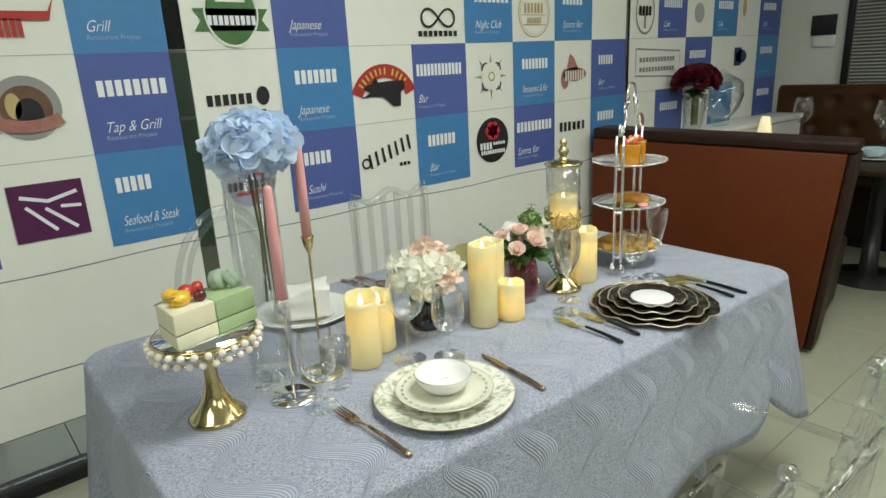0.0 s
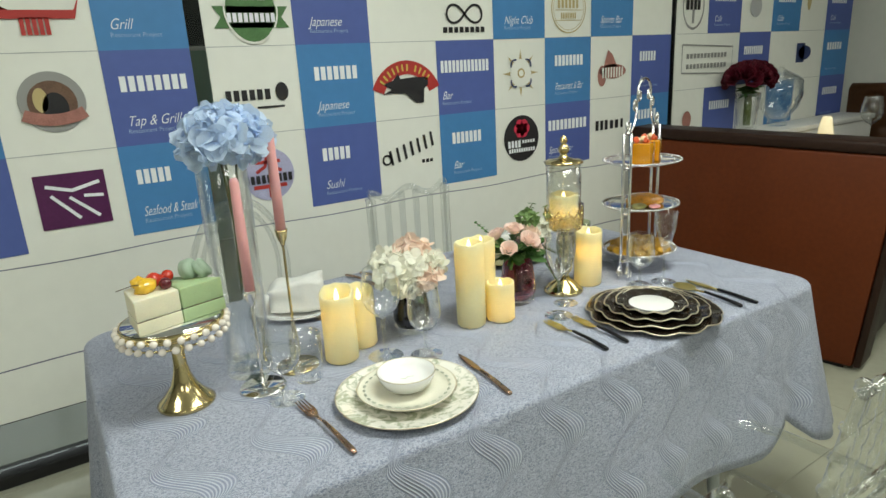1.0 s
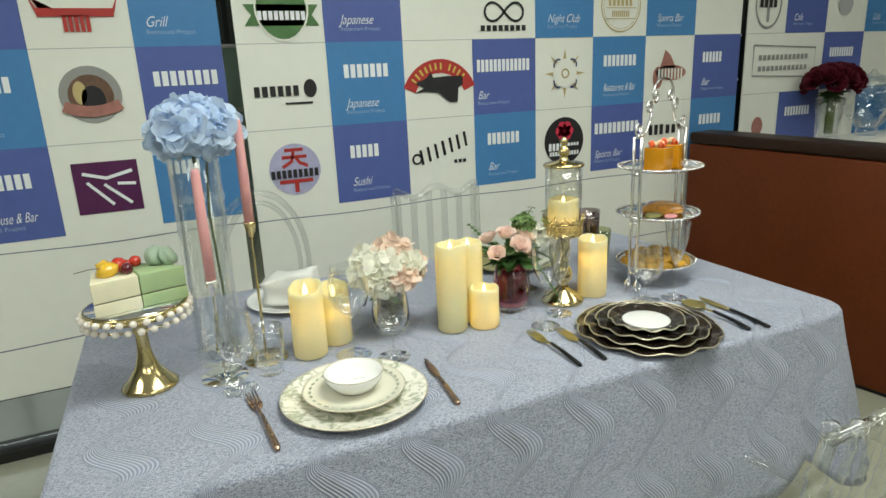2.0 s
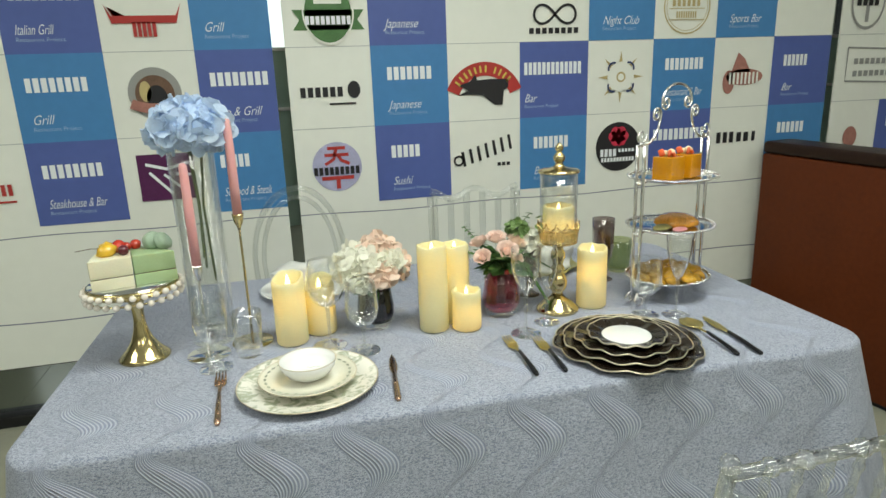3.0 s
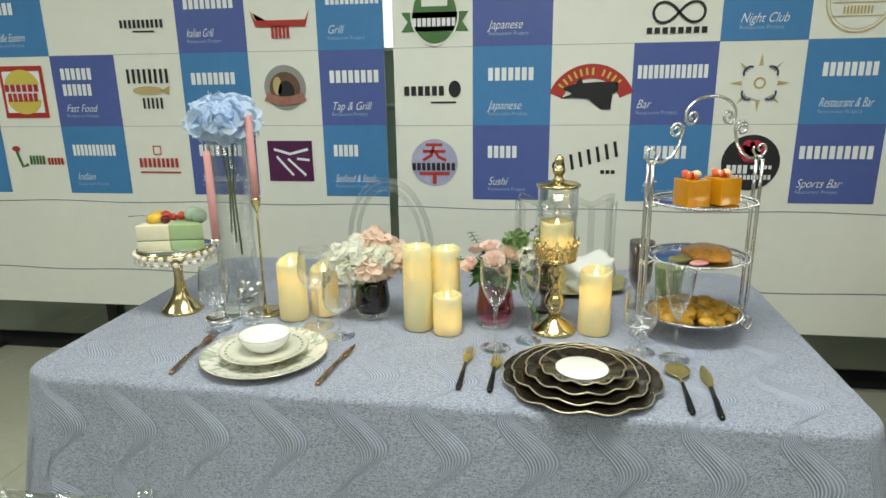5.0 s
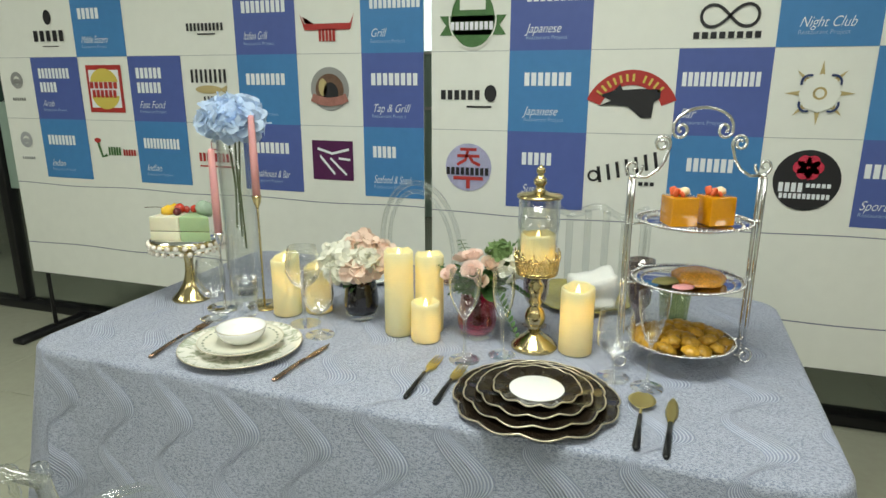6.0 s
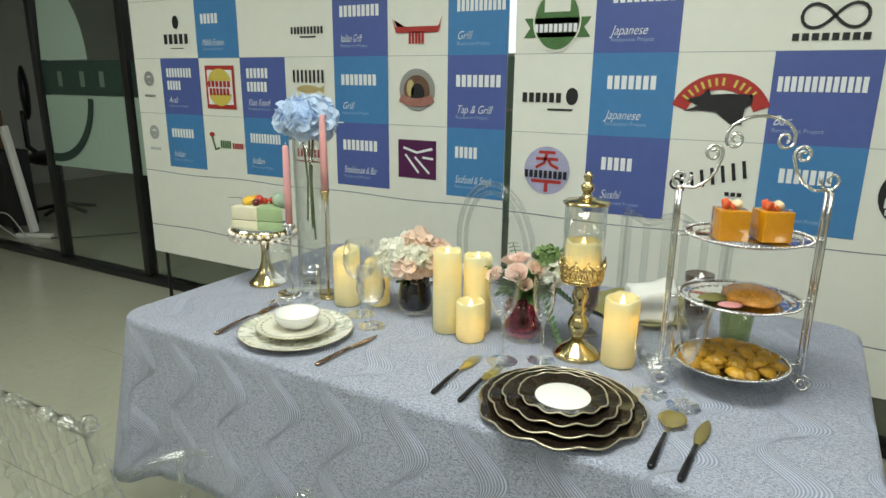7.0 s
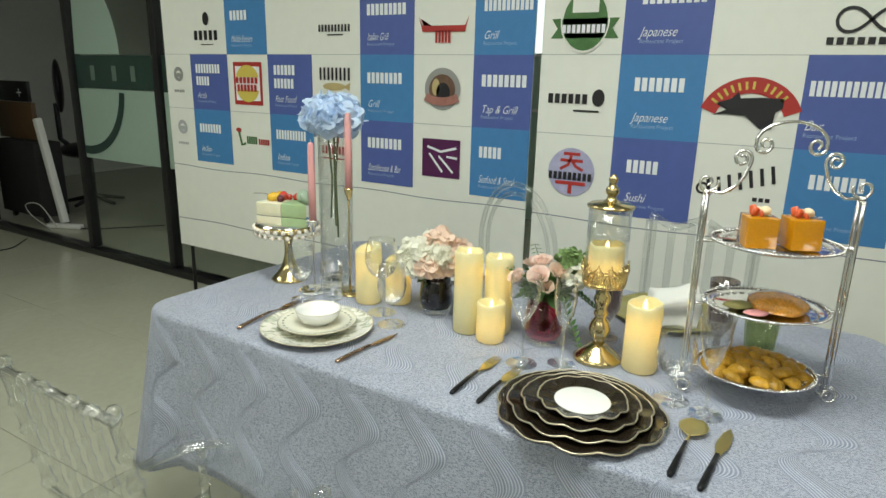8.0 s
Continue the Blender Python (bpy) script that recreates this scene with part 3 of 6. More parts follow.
for k, row, names, sub in ((6, 1, [(8, 0.21)], "Tap & Grill"), (6, 0, [(5, 0.11)], "Seafood & Steak"), (6, 2, [(11, 0.22)], "Grill"), (4, 1, [(8, 0.20)], "Grill"), (4, 0, [(8, 0.20)], "Steakhouse & Bar"),
                           (4, 2, [(9, 0.22)], "Italian Grill"), (2, 1, [(6, 0.15), (6, 0.14)], "Fast Food"), (2, 0, [(11, 0.21)], "Indian"), (0, 1, [(9, 0.20), (5, 0.11)], "Arab"), (0, 0, [(8, 0.18)], "Indian"), (1, 2, [(5, 0.13)], "Middle Eastern")):
    caption(ban_left, LX[k], row, names, sub, fx=0.14)
for k, row, names, sub in ((1, 1, [(7, 0.18)], "Japanese"), (1, 0, [(5, 0.12)], "Sushi"), (1, 2, [(9, 0.22)], "Japanese"), (3, 1, [(13, 0.255)], "Bar"), (3, 0, [(7, 0.16)], "Bar"), (5, 1, [(8, 0.19)], "Restaurant & Bar"),
                           (5, 0, [(10, 0.26)], "Sports Bar"), (7, 1, [(6, 0.13)], "Bar"), (7, 0, [(6, 0.15)], "Bar"), (4, 2, [(8, 0.22)], "Night Club"), (6, 2, [(6, 0.16)], "Sports Bar")):
    caption(ban_mid, MX[k], row, names, sub, fx=(0.06 if names[0][0] > 9 else 0.20))
for k, row, n in ((1, 0, 9), (5, 0, 8), (2, 1, 10), (5, 1, 6), (1, 2, 9), (3, 2, 8), (5, 2, 9)):
    caption(ban_far, FX[k], row, [(n, 0.2)], "Cafe" if row == 2 else "")


def mid(xs, k, row):
    return (xs[k] + xs[k + 1]) / 2, (BZ[row] + BZ[row + 1]) / 2


# logos as plain shapes: left banner
x, z = mid(LX, 5, 1)
ink(ban_left, disc(x, z + 0.005, 0.090), INK_GREY)
ink(ban_left, disc(x, z + 0.002, 0.066), INK_BROWN, lift=0.006)
ink(ban_left, disc(x + 0.006, z - 0.012, 0.035, 0.045), INK_BLACK, lift=0.008)
ink(ban_left, disc(x - 0.03, z + 0.012, 0.02, 0.036), INK_GOLD, lift=0.008)
ink(ban_left, band(x, z + 0.14, 0.17, 0.205, 244, 296, sz=1.0), INK_PINK, lift=0.010)
x, z = mid(LX, 5, 0)
ink(ban_left, rect(x - 0.098, z - 0.085, x + 0.098, z + 0.085), INK_PLUM)
ink(ban_left, merge(stroke([(x - 0.07, z + 0.05), (x + 0.0, z + 0.03), (x + 0.08, z + 0.05)], 0.011), stroke([(x - 0.06, z + 0.02), (x + 0.01, z - 0.06)], 0.010), stroke([(x - 0.01, z + 0.01), (x + 0.065, z - 0.06)], 0.010), stroke([(x + 0.03, z + 0.01), (x + 0.085, z + 0.005)], 0.010)), INK_WHITE, lift=0.006)
x, z = mid(LX, 5, 2)
ink(ban_left, poly([(x - 0.115, z + 0.0), (x - 0.10, z - 0.03), (x - 0.02, z - 0.03), (x - 0.02, z - 0.052), (x - 0.085, z - 0.052)]), INK_RED)
ink(ban_left, merge(rect(x - 0.105, z - 0.055, x + 0.105, z - 0.03), poly([(x - 0.105, z - 0.055), (x - 0.105, z - 0.03), (x - 0.125, z + 0.01)]), poly([(x + 0.105, z - 0.055), (x + 0.125, z + 0.01), (x + 0.105, z - 0.03)]), bars(x - 0.04, z - 0.10, 5, 0.08, 0.05)), INK_RED, lift=0.006)
x, z = mid(LX, 3, 1)
ink(ban_left, merge(bars(x - 0.10, z + 0.03, 8, 0.20, 0.058, 0.5), bars(x - 0.04, z - 0.075, 5, 0.10, 0.045, 0.5)), INK_BLACK)
ink(ban_left, merge(disc(x - 0.01, z, 0.07, 0.018), poly([(x + 0.05, z), (x + 0.09, z + 0.02), (x + 0.085, z - 0.02)])), INK_GOLD)
x, z = mid(LX, 3, 0)
ink(ban_left, merge(bars(x - 0.095, z - 0.03, 9, 0.19, 0.04, 0.35), rect(x - 0.095, z - 0.055, x + 0.095, z - 0.048)), INK_RED)
ink(ban_left, band(x - 0.005, z + 0.045, 0.022, 0.027, 45, 405, 4), INK_RED)
x, z = mid(LX, 3, 2)
ink(ban_left, merge(bars(x - 0.10, z - 0.045, 10, 0.20, 0.032, 0.4), rect(x - 0.045, z - 0.062, x + 0.05, z - 0.056)), INK_BLACK)
x, z = mid(LX, 1, 1)
ink(ban_left, box(x - 0.105, 0, z - 0.11, x + 0.105, 0.001, z + 0.11), INK_RED)
ink(ban_left, merge(disc(x, z + 0.02, 0.085, 0.075, 20, 10, 170), disc(x, z - 0.02, 0.085, 0.075, 20, 190, 350)), INK_YELLOW, lift=0.007)
ink(ban_left, box(x - 0.09, 0, z - 0.088, x + 0.09, 0.0005, z + 0.088), INK_WHITE, lift=0.0055)
ink(ban_left, merge(bars(x - 0.085, z + 0.002, 6, 0.17, 0.03), bars(x - 0.075, z - 0.04, 6, 0.15, 0.035)), INK_RED, lift=0.009)
x, z = mid(LX, 1, 0)
ink(ban_left, merge(bars(x - 0.03, z - 0.02, 5, 0.08, 0.04, 0.3), stroke([(x - 0.09, z + 0.04), (x - 0.07, z - 0.03), (x - 0.04, z - 0.02)], 0.014)), INK_GREEN)
ink(ban_left, merge(bars(x + 0.06, z - 0.02, 5, 0.08, 0.03, 0.3), disc(x - 0.09, z + 0.05, 0.02, 0.012)), INK_RED)
x, z = mid(LX, 0, 2)
ink(ban_left, merge(bars(x - 0.10, z - 0.075, 5, 0.20, 0.05, 0.35), disc(x, z + 0.035, 0.024, 0.034), rect(x - 0.05, z - 0.10, x + 0.05, z - 0.096)), INK_BLACK)
for zz, m in ((mid(LX, 0, 1)[1], INK_GREY), (mid(LX, 0, 0)[1], INK_LINE)):
    ink(ban_left, merge(band(-1.525, zz + 0.04, 0.02, 0.04), disc(-1.525, zz + 0.035, 0.024, 0.012), bars(-1.57, zz - 0.06, 6, 0.09, 0.014)), m)

# middle banner
x, z = mid(MX, 0, 2)
ink(ban_mid, merge(disc(x + 0.01, z - 0.03, 0.085, 0.105), poly([(x - 0.12, z - 0.02), (x + 0.14, z - 0.02), (x + 0.115, z - 0.055), (x + 0.14, z - 0.09), (x - 0.12, z - 0.09), (x - 0.095, z - 0.055)])), INK_GREEN)
ink(ban_mid, merge(band(x + 0.01, z - 0.03, 0.088, 0.094, sz=1.2), rect(x - 0.04, z + 0.0, x + 0.06, z + 0.05)), PAPER, lift=0.006)
ink(ban_mid, bars(x - 0.075, z - 0.072, 9, 0.17, 0.03), INK_WHITE, lift=0.008)
x, z = mid(MX, 0, 1)
ink(ban_mid, merge(bars(x - 0.115, z - 0.032, 6, 0.165, 0.036, 0.3), disc(x + 0.085, z - 0.008, 0.024, 0.032), rect(x - 0.01, z - 0.062, x + 0.09, z - 0.055)), INK_BLACK)
x, z = mid(MX, 0, 0)
ink(ban_mid, disc(x, z + 0.0, 0.095), INK_LILAC)
ink(ban_mid, merge(rect(x - 0.034, z + 0.066, x + 0.034, z + 0.078), rect(x - 0.046, z + 0.040, x + 0.046, z + 0.052), stroke([(x - 0.002, z + 0.066), (x - 0.012, z + 0.030), (x - 0.046, z + 0.010)], 0.012), stroke([(x + 0.006, z + 0.042), (x + 0.018, z + 0.024), (x + 0.048, z + 0.010)], 0.012), rect(x - 0.062, z - 0.050, x + 0.062, z - 0.036), rect(x - 0.008, z - 0.085, x + 0.008, z - 0.050)), INK_RED, lift=0.006)
ink(ban_mid, bars(x - 0.09, z - 0.03, 9, 0.18, 0.03, 0.3), INK_BLACK, lift=0.008)
x, z = mid(MX, 2, 1)
ink(ban_mid, band(x, z - 0.09, 0.115, 0.168, 22, 158), INK_RED)
ink(ban_mid, merge(*[moved(rect(-0.004, 0.128, 0.004, 0.154), Matrix.Translation((x, 0, z - 0.09)) @ Matrix.Rotation(radians(a), 4, "Y")) for a in (-52, -43, -34, -25, -16, -7, 2, 18, 27, 36, 45)]), INK_YELLOW, lift=0.006)
ink(ban_mid, poly([(x - 0.11, z - 0.01), (x - 0.06, z + 0.005), (x - 0.04, z + 0.03), (x - 0.03, z + 0.008), (x + 0.03, z + 0.012), (x + 0.1, z + 0.01), (x + 0.10, z - 0.02), (x + 0.08, z - 0.035), (x + 0.075, z - 0.09), (x + 0.04, z - 0.09), (x - 0.01, z - 0.05), (x - 0.07, z - 0.045), (x - 0.115, z - 0.05), (x - 0.07, z - 0.03)]), INK_BLACK, lift=0.006)
x, z = mid(MX, 2, 0)
ink(ban_mid, merge(*[moved(bars(0, 0, 1, 0.016, 0.06), Matrix.Translation((x - 0.095 + 0.033 * k, 0, z - 0.035 + 0.010 * k)) @ Matrix.Rotation(radians(-10), 4, "Y")) for k in range(7)], band(x - 0.115, z - 0.01, 0.014, 0.022), bars(x + 0.05, z - 0.04, 3, 0.06, 0.014)), INK_BLACK)
x, z = mid(MX, 3, 2)
inf = [(x + 0.09 * math.cos(t) / (1 + math.sin(t) ** 2), z - 0.045 + 0.10 * math.sin(t) * math.cos(t) / (1 + math.sin(t) ** 2)) for t in [2 * math.pi * k / 40 for k in range(41)]]
ink(ban_mid, merge(stroke(inf, 0.010), bars(x - 0.11, z - 0.118, 8, 0.22, 0.022, 0.3)), INK_BLACK)
x, z = mid(MX, 4, 1)
ink(ban_mid, merge(*[poly([(x + 0.105 * math.cos(a), z + 0.105 * math.sin(a)), (x + 0.05 * math.cos(a + 0.2), z + 0.05 * math.sin(a + 0.2)), (x + 0.05 * math.cos(a - 0.2), z + 0.05 * math.sin(a - 0.2))]) for a in [math.pi / 4 * k for k in range(8)]]), INK_GOLD)
ink(ban_mid, disc(x, z, 0.063, n=8), PAPER, lift=0.006)
ink(ban_mid, merge(*[band(x + 0.035 * sx, z + 0.035 * sz_, 0.020, 0.027, 90 * q - 20, 90 * q + 110) for q, (sx, sz_) in enumerate(((1, 1), (-1, 1), (-1, -1), (1, -1)))]), INK_NAVY, lift=0.008)
ink(ban_mid, band(x, z, 0.014, 0.021), INK_GOLD, lift=0.008)
x, z = mid(MX, 4, 0)
ink(ban_mid, disc(x, z + 0.005, 0.105, 0.105), INK_BLACK)
ink(ban_mid, merge(*[disc(x + 0.026 * math.cos(a), z + 0.05 + 0.022 * math.sin(a), 0.022) for a in [2 * math.pi * k / 6 for k in range(6)]], poly([(x - 0.02, z + 0.04), (x + 0.02, z + 0.04), (x + 0.004, z + 0.005)])), INK_ROSE, lift=0.006)
ink(ban_mid, merge(bars(x - 0.085, z - 0.035, 4, 0.08, 0.032), bars(x + 0.0, z - 0.018, 5, 0.08, 0.014), bars(x - 0.08, z - 0.058, 11, 0.16, 0.018)), INK_WHITE, lift=0.008)
x, z = mid(MX, 5, 2)
ink(ban_mid, merge(band(x, z - 0.02, 0.106, 0.111), band(x, z - 0.02, 0.096, 0.098), bars(x - 0.07, z - 0.02, 6, 0.14, 0.045, 0.4), rect(x - 0.085, z - 0.03, x + 0.085, z - 0.027), rect(x - 0.085, z - 0.075, x + 0.085, z - 0.072), bars(x - 0.05, z - 0.066, 9, 0.10, 0.026, 0.4)), INK_GOLD)
x, z = mid(MX, 6, 1)
ink(ban_mid, merge(disc(x + 0.01, z - 0.02, 0.095, 0.035), poly([(x - 0.06, z + 0.0), (x - 0.03, z + 0.085), (x + 0.005, z + 0.06), (x + 0.04, z + 0.0)]), disc(x - 0.07, z - 0.04, 0.03, 0.05)), INK_PINK)
ink(ban_mid, bars(x - 0.07, z - 0.05, 8, 0.16, 0.05, 0.5), PAPER, lift=0.006)
x, z = mid(MX, 6, 0)
ink(ban_mid, merge(bars(x - 0.11, z - 0.01, 3, 0.10, 0.048, 0.35), bars(x - 0.005, z - 0.008, 2, 0.075, 0.042, 0.35), bars(x + 0.075, z - 0.008, 1, 0.03, 0.044, 0.4)), INK_BLACK)
ink(ban_far, merge(stroke([(3.22, 1.42), (3.69, 1.40), (3.69, 1.25), (3.22, 1.27), (3.22, 1.42)], 0.008), bars(3.26, 1.345, 12, 0.38, 0.025), bars(3.26, 1.29, 12, 0.38, 0.025)), INK_GREY)
ink(ban_far, merge(band(3.30, 1.62, 0.085, 0.095, sz=1.3), rect(3.29, 1.53, 3.31, 1.6)), INK_GREY)
ink(ban_far, bars(3.235, 1.60, 4, 0.13, 0.05), INK_BLACK, lift=0.006)
ink(ban_far, merge(disc(4.5, 1.34, 0.08, 0.045), rect(4.40, 1.28, 4.50, 1.40)), INK_NAVY)
ink(ban_far, disc(3.9, 1.62, 0.06, 0.06), INK_LINE)
ink(ban_far, disc(4.5, 1.66, 0.025, 0.06), INK_GOLD)
ink(ban_far, merge(disc(3.29, 1.01, 0.04, 0.05), bars(3.25, 0.93, 4, 0.09, 0.02)), INK_PINK)

# ---- the dressed table ----
TX0, TX1, TY0, TY1, TZ = 0.146, 1.908, 1.285, 2.250, 0.75
SKEW = -1.4
tab = thing("dining_table", (TX0 + TX1) / 2, (TY0 + TY1) / 2, 0, "rectangular dining table with grey metal legs under a cloth", "table", SKEW)
hw, hd = (TX1 - TX0) / 2 - 0.045, (TY1 - TY0) / 2 - 0.045
part("tabletop", box(-hw, -hd, 0.712, hw, hd, 0.742, 0.006), TABLE_METAL, tab)
for sx in (-1, 1):
    for sy in (-1, 1):
        part("leg", tube([(sx * (hw - 0.16), sy * (hd - 0.10), 0.0), (sx * (hw - 0.20), sy * (hd - 0.13), 0.712)], [0.016, 0.028], 14), TABLE_METAL, tab)


def tablecloth():
    bm = bmesh.new()
    uvl = bm.loops.layers.uv.new("cloth")
    cx, cy = (TX0 + TX1) / 2, (TY0 + TY1) / 2
    a, b, rc, n = (TX1 - TX0) / 2, (TY1 - TY0) / 2, 0.085, 44
    outline = []
    corners = ((a - rc, b - rc, 0), (-a + rc, b - rc, 90), (-a + rc, -b + rc, 180), (a - rc, -b + rc, 270))
    for k, (ox, oy, a0) in enumerate(corners):
        for q in range(13):
            t = radians(a0 + 90 * q / 12)
            outline.append((ox + rc * math.cos(t), oy + rc * math.sin(t), math.cos(t), math.sin(t), abs(math.sin(2 * t))))
        nx, ny, na = corners[(k + 1) % 4]
        e0 = Vector(outline[-1][:2])
        t = radians(a0 + 90)
        e1 = Vector((nx + rc * math.cos(t), ny + rc * math.sin(t)))
        for q in range(1, n):
            p = e0.lerp(e1, q / n)
            outline.append((p.x, p.y, math.cos(t), math.sin(t), 0.0))
    rings = []
    uv = {}

    def ring(fn):
        r = []
        for i, o in enumerate(outline):
            co, w = fn(i, o)
            v = bm.verts.new(co)
            uv[v] = w
            r.append(v)
        rings.append(r)

    for s in (0.02, 0.25, 0.5, 0.75, 0.93):
        ring(lambda i, o: ((cx + o[0] * s, cy + o[1] * s, TZ), (cx + o[0] * s, cy + o[1] * s)))
    er = 0.014
    for q in range(0, 5):
        t = radians(90 * q / 4)
        ring(lambda i, o: ((cx + o[0] - o[2] * er * (1 - math.sin(t)), cy + o[1] - o[3] * er * (1 - math.sin(t)), TZ - er * (1 - math.cos(t))), (cx + o[0] + o[2] * er * (t - 1), cy + o[1] + o[3] * er * (t - 1))))
    near = [max(math.exp(-((o[0] - sx * a) ** 2 + (o[1] - sy * b) ** 2) / 0.018) for sx in (-1, 1) for sy in (-1, 1)) for o in outline]
    for q in range(1, 15):
        f = q / 14

        def hang(i, o):
            x, y = o[0], o[1]
            along = x if abs(o[3]) > 0.7 else y
            drop = 0.40 + 0.05 * near[i] - 0.07 * math.exp(-((x - a + 0.17) / 0.07) ** 2) * (1 if y < 0 else 0) + 0.012 * math.sin(along * 9 + (2 if y < 0 else 0))
            out = f * (0.032 + 0.012 * math.sin(along * 13 + 1.3 * (y > 0)) + (0.095 if x > 0 else 0.045) * near[i] ** 2 - 0.03 * math.exp(-((near[i] - 0.35) / 0.15) ** 2))
            z = TZ - er - drop * f
            return (cx + x + o[2] * out, cy + y + o[3] * out, z), (cx + x + o[2] * (drop * f + 0.02), cy + y + o[3] * (drop * f + 0.02))

        ring(hang)
    for r0, r1 in zip(rings, rings[1:]):
        m = len(r0)
        for k in range(m):
            bm.faces.new((r0[k], r1[k], r1[(k + 1) % m], r0[(k + 1) % m]))
    bm.faces.new(rings[0])
    for f in bm.faces:
        for l in f.loops:
            l[uvl].uv = uv[l.vert]
    bmesh.ops.recalc_face_normals(bm, faces=bm.faces)
    bm.transform(Matrix.Translation((cx, cy, 0)) @ Matrix.Rotation(radians(SKEW), 4, "Z") @ Matrix.Translation((-cx, -cy, 0)))
    ob = part("tablecloth", bm, CLOTH)
    so = ob.modifiers.new("thickness", "SOLIDIFY")
    so.thickness, so.offset = 0.0012, -1
    return tagged(ob, "blue-grey jacquard tablecloth with winding wave pattern", "tablecloth")


tablecloth()


# ---- candles ----
def pillar_candle(x, y, r, top, slant=0.0, lit=True, label="lit ivory flameless pillar candle with melted rim", z0=TZ + 0.002):
    c = thing("pillar_candle", x, y, z0, label, "candle", group="ivory pillar candles")
    h = top - z0
    ph = random.random() * 6

    def wob(a, rr, z):
        if z > h * 0.9:
            return rr, z + slant * math.cos(a - 1.0) + 0.0016 * math.sin(3 * a + ph) + 0.001 * math.sin(7 * a)
        return rr * (1 + 0.006 * math.sin(2 * a + z * 30 + ph)), z

    wax = part("wax_body", lathe([(0, 0), (r - 0.003, 0), (r, 0.004), (r * 1.005, h * 0.3), (r * 0.995, h * 0.6), (r, h * 0.86), (r, h - 0.004), (r - 0.003, h), (r - 0.006, h - 0.003), (r - 0.0065, h - 0.03), (r - 0.0065, h - 0.075), (r * 0.6, h - 0.082), (0, h - 0.082)], 40, wob), WAX, c)
    if lit:
        f = part("led_flame", lathe([(0, 0), (0.0046, 0.004), (0.0056, 0.010), (0.0040, 0.020), (0.0014, 0.028), (0, 0.031)], 14), FLAME, wax, "glowing flame-shaped tip")
        part("wick_plate", lathe([(0, h - 0.034), (r - 0.007, h - 0.032), (r - 0.007, h - 0.030), (0.004, h - 0.029), (0, h - 0.029)], 28), WAX, wax)
        f.matrix_basis = pose(0, 0, h - 0.024)
        lamp = bpy.data.lights.new("candle_glow", "POINT")
        lamp.energy, lamp.color, lamp.shadow_soft_size = 2.6, (1.0, 0.66, 0.26), 0.006
        new("candle_glow", lamp).matrix_world = pose(x + 0.004, y, z0 + h - 0.045)
    return c


pillar_candle(0.976, 1.662, 0.0360, 0.966)
pillar_candle(1.042, 1.701, 0.0355, 0.953)
pillar_candle(1.053, 1.641, 0.0355, 0.852, label="short lit ivory flameless pillar candle")
pillar_candle(0.636, 1.695, 0.0375, 0.914, slant=0.009)
pillar_candle(0.708, 1.738, 0.0365, 0.886, slant=0.010)
pillar_candle(1.4085, 1.682, 0.0385, 0.911, slant=0.003)


# ---- cake stand with two cake slices ----
cs = thing("cake_stand", 0.303, 1.720, TZ + 0.001, "gold pedestal cake stand with mirror top and pearl edge", "cake stand")
part("foot", lathe([(0, 0), (0.055, 0), (0.056, 0.004), (0.050, 0.010), (0.037, 0.024), (0.024, 0.044), (0.017, 0.064), (0.013, 0.085), (0.012, 0.110), (0.015, 0.132), (0.028, 0.152), (0.046, 0.160), (0.046, 0.1635), (0, 0.1635)], 40), GOLD, cs)
part("tray", lathe([(0, 0.166), (0.092, 0.164), (0.097, 0.168), (0.097, 0.178), (0.095, 0.182), (0.092, 0.180), (0, 0.180)], 56), GOLD, cs)
part("mirror_top", lathe([(0, 0.1805), (0.092, 0.1805), (0.092, 0.1825), (0, 0.1825)], 48), MIRROR, cs, "mirror disc")
pe = None
for row, (pr, pz, n, off) in enumerate(((0.101, 0.172, 27, 0), (0.098, 0.154, 27, 0.5))):
    for k in range(n):
        a = 2 * math.pi * (k + off) / n
        m = pose(pr * math.cos(a), pr * math.sin(a), pz)
        if pe is None:
            pe = part("pearl", ball(0.0074, 2), PEARL, cs, at=m)
        else:
            share("pearl", pe, cs, m)
    part("pearl_wire", tube([(pr * 0.96 * math.cos(t), pr * 0.96 * math.sin(t), pz) for t in [2 * math.pi * q / 48 for q in range(48)]], 0.0022, 6, True), GOLD, cs)
CK = TZ + 0.184


def cake(name, x, y, rz, label, m, w, d, h, side):
    """A layered slice, narrower at its back; side names the face that meets its neighbour."""
    c = thing(name, x, y, CK, label, "cake", rz)

    def tapered(bm):
        for v in bm.verts:
            v.co.x = side * w / 2 + (v.co.x - side * w / 2) * (1 - (0.22 if side > 0 else 0.7) * (v.co.y / d + 0.5))
        return bm

    part("sponge", tapered(box(-w / 2, -d / 2, 0, w / 2, d / 2, h * 0.372, 0.0012)), m, c)
    part("filling", tapered(box(-w / 2 + 0.001, -d / 2 + 0.001, h * 0.3725, w / 2 - 0.001, d / 2 - 0.001, h * 0.3915)), CAKE_LINE, c, smooth=False)
    part("cream_block", tapered(box(-w / 2, -d / 2, h * 0.392, w / 2, d / 2, h, 0.0026, 3)), m, c)
    return c


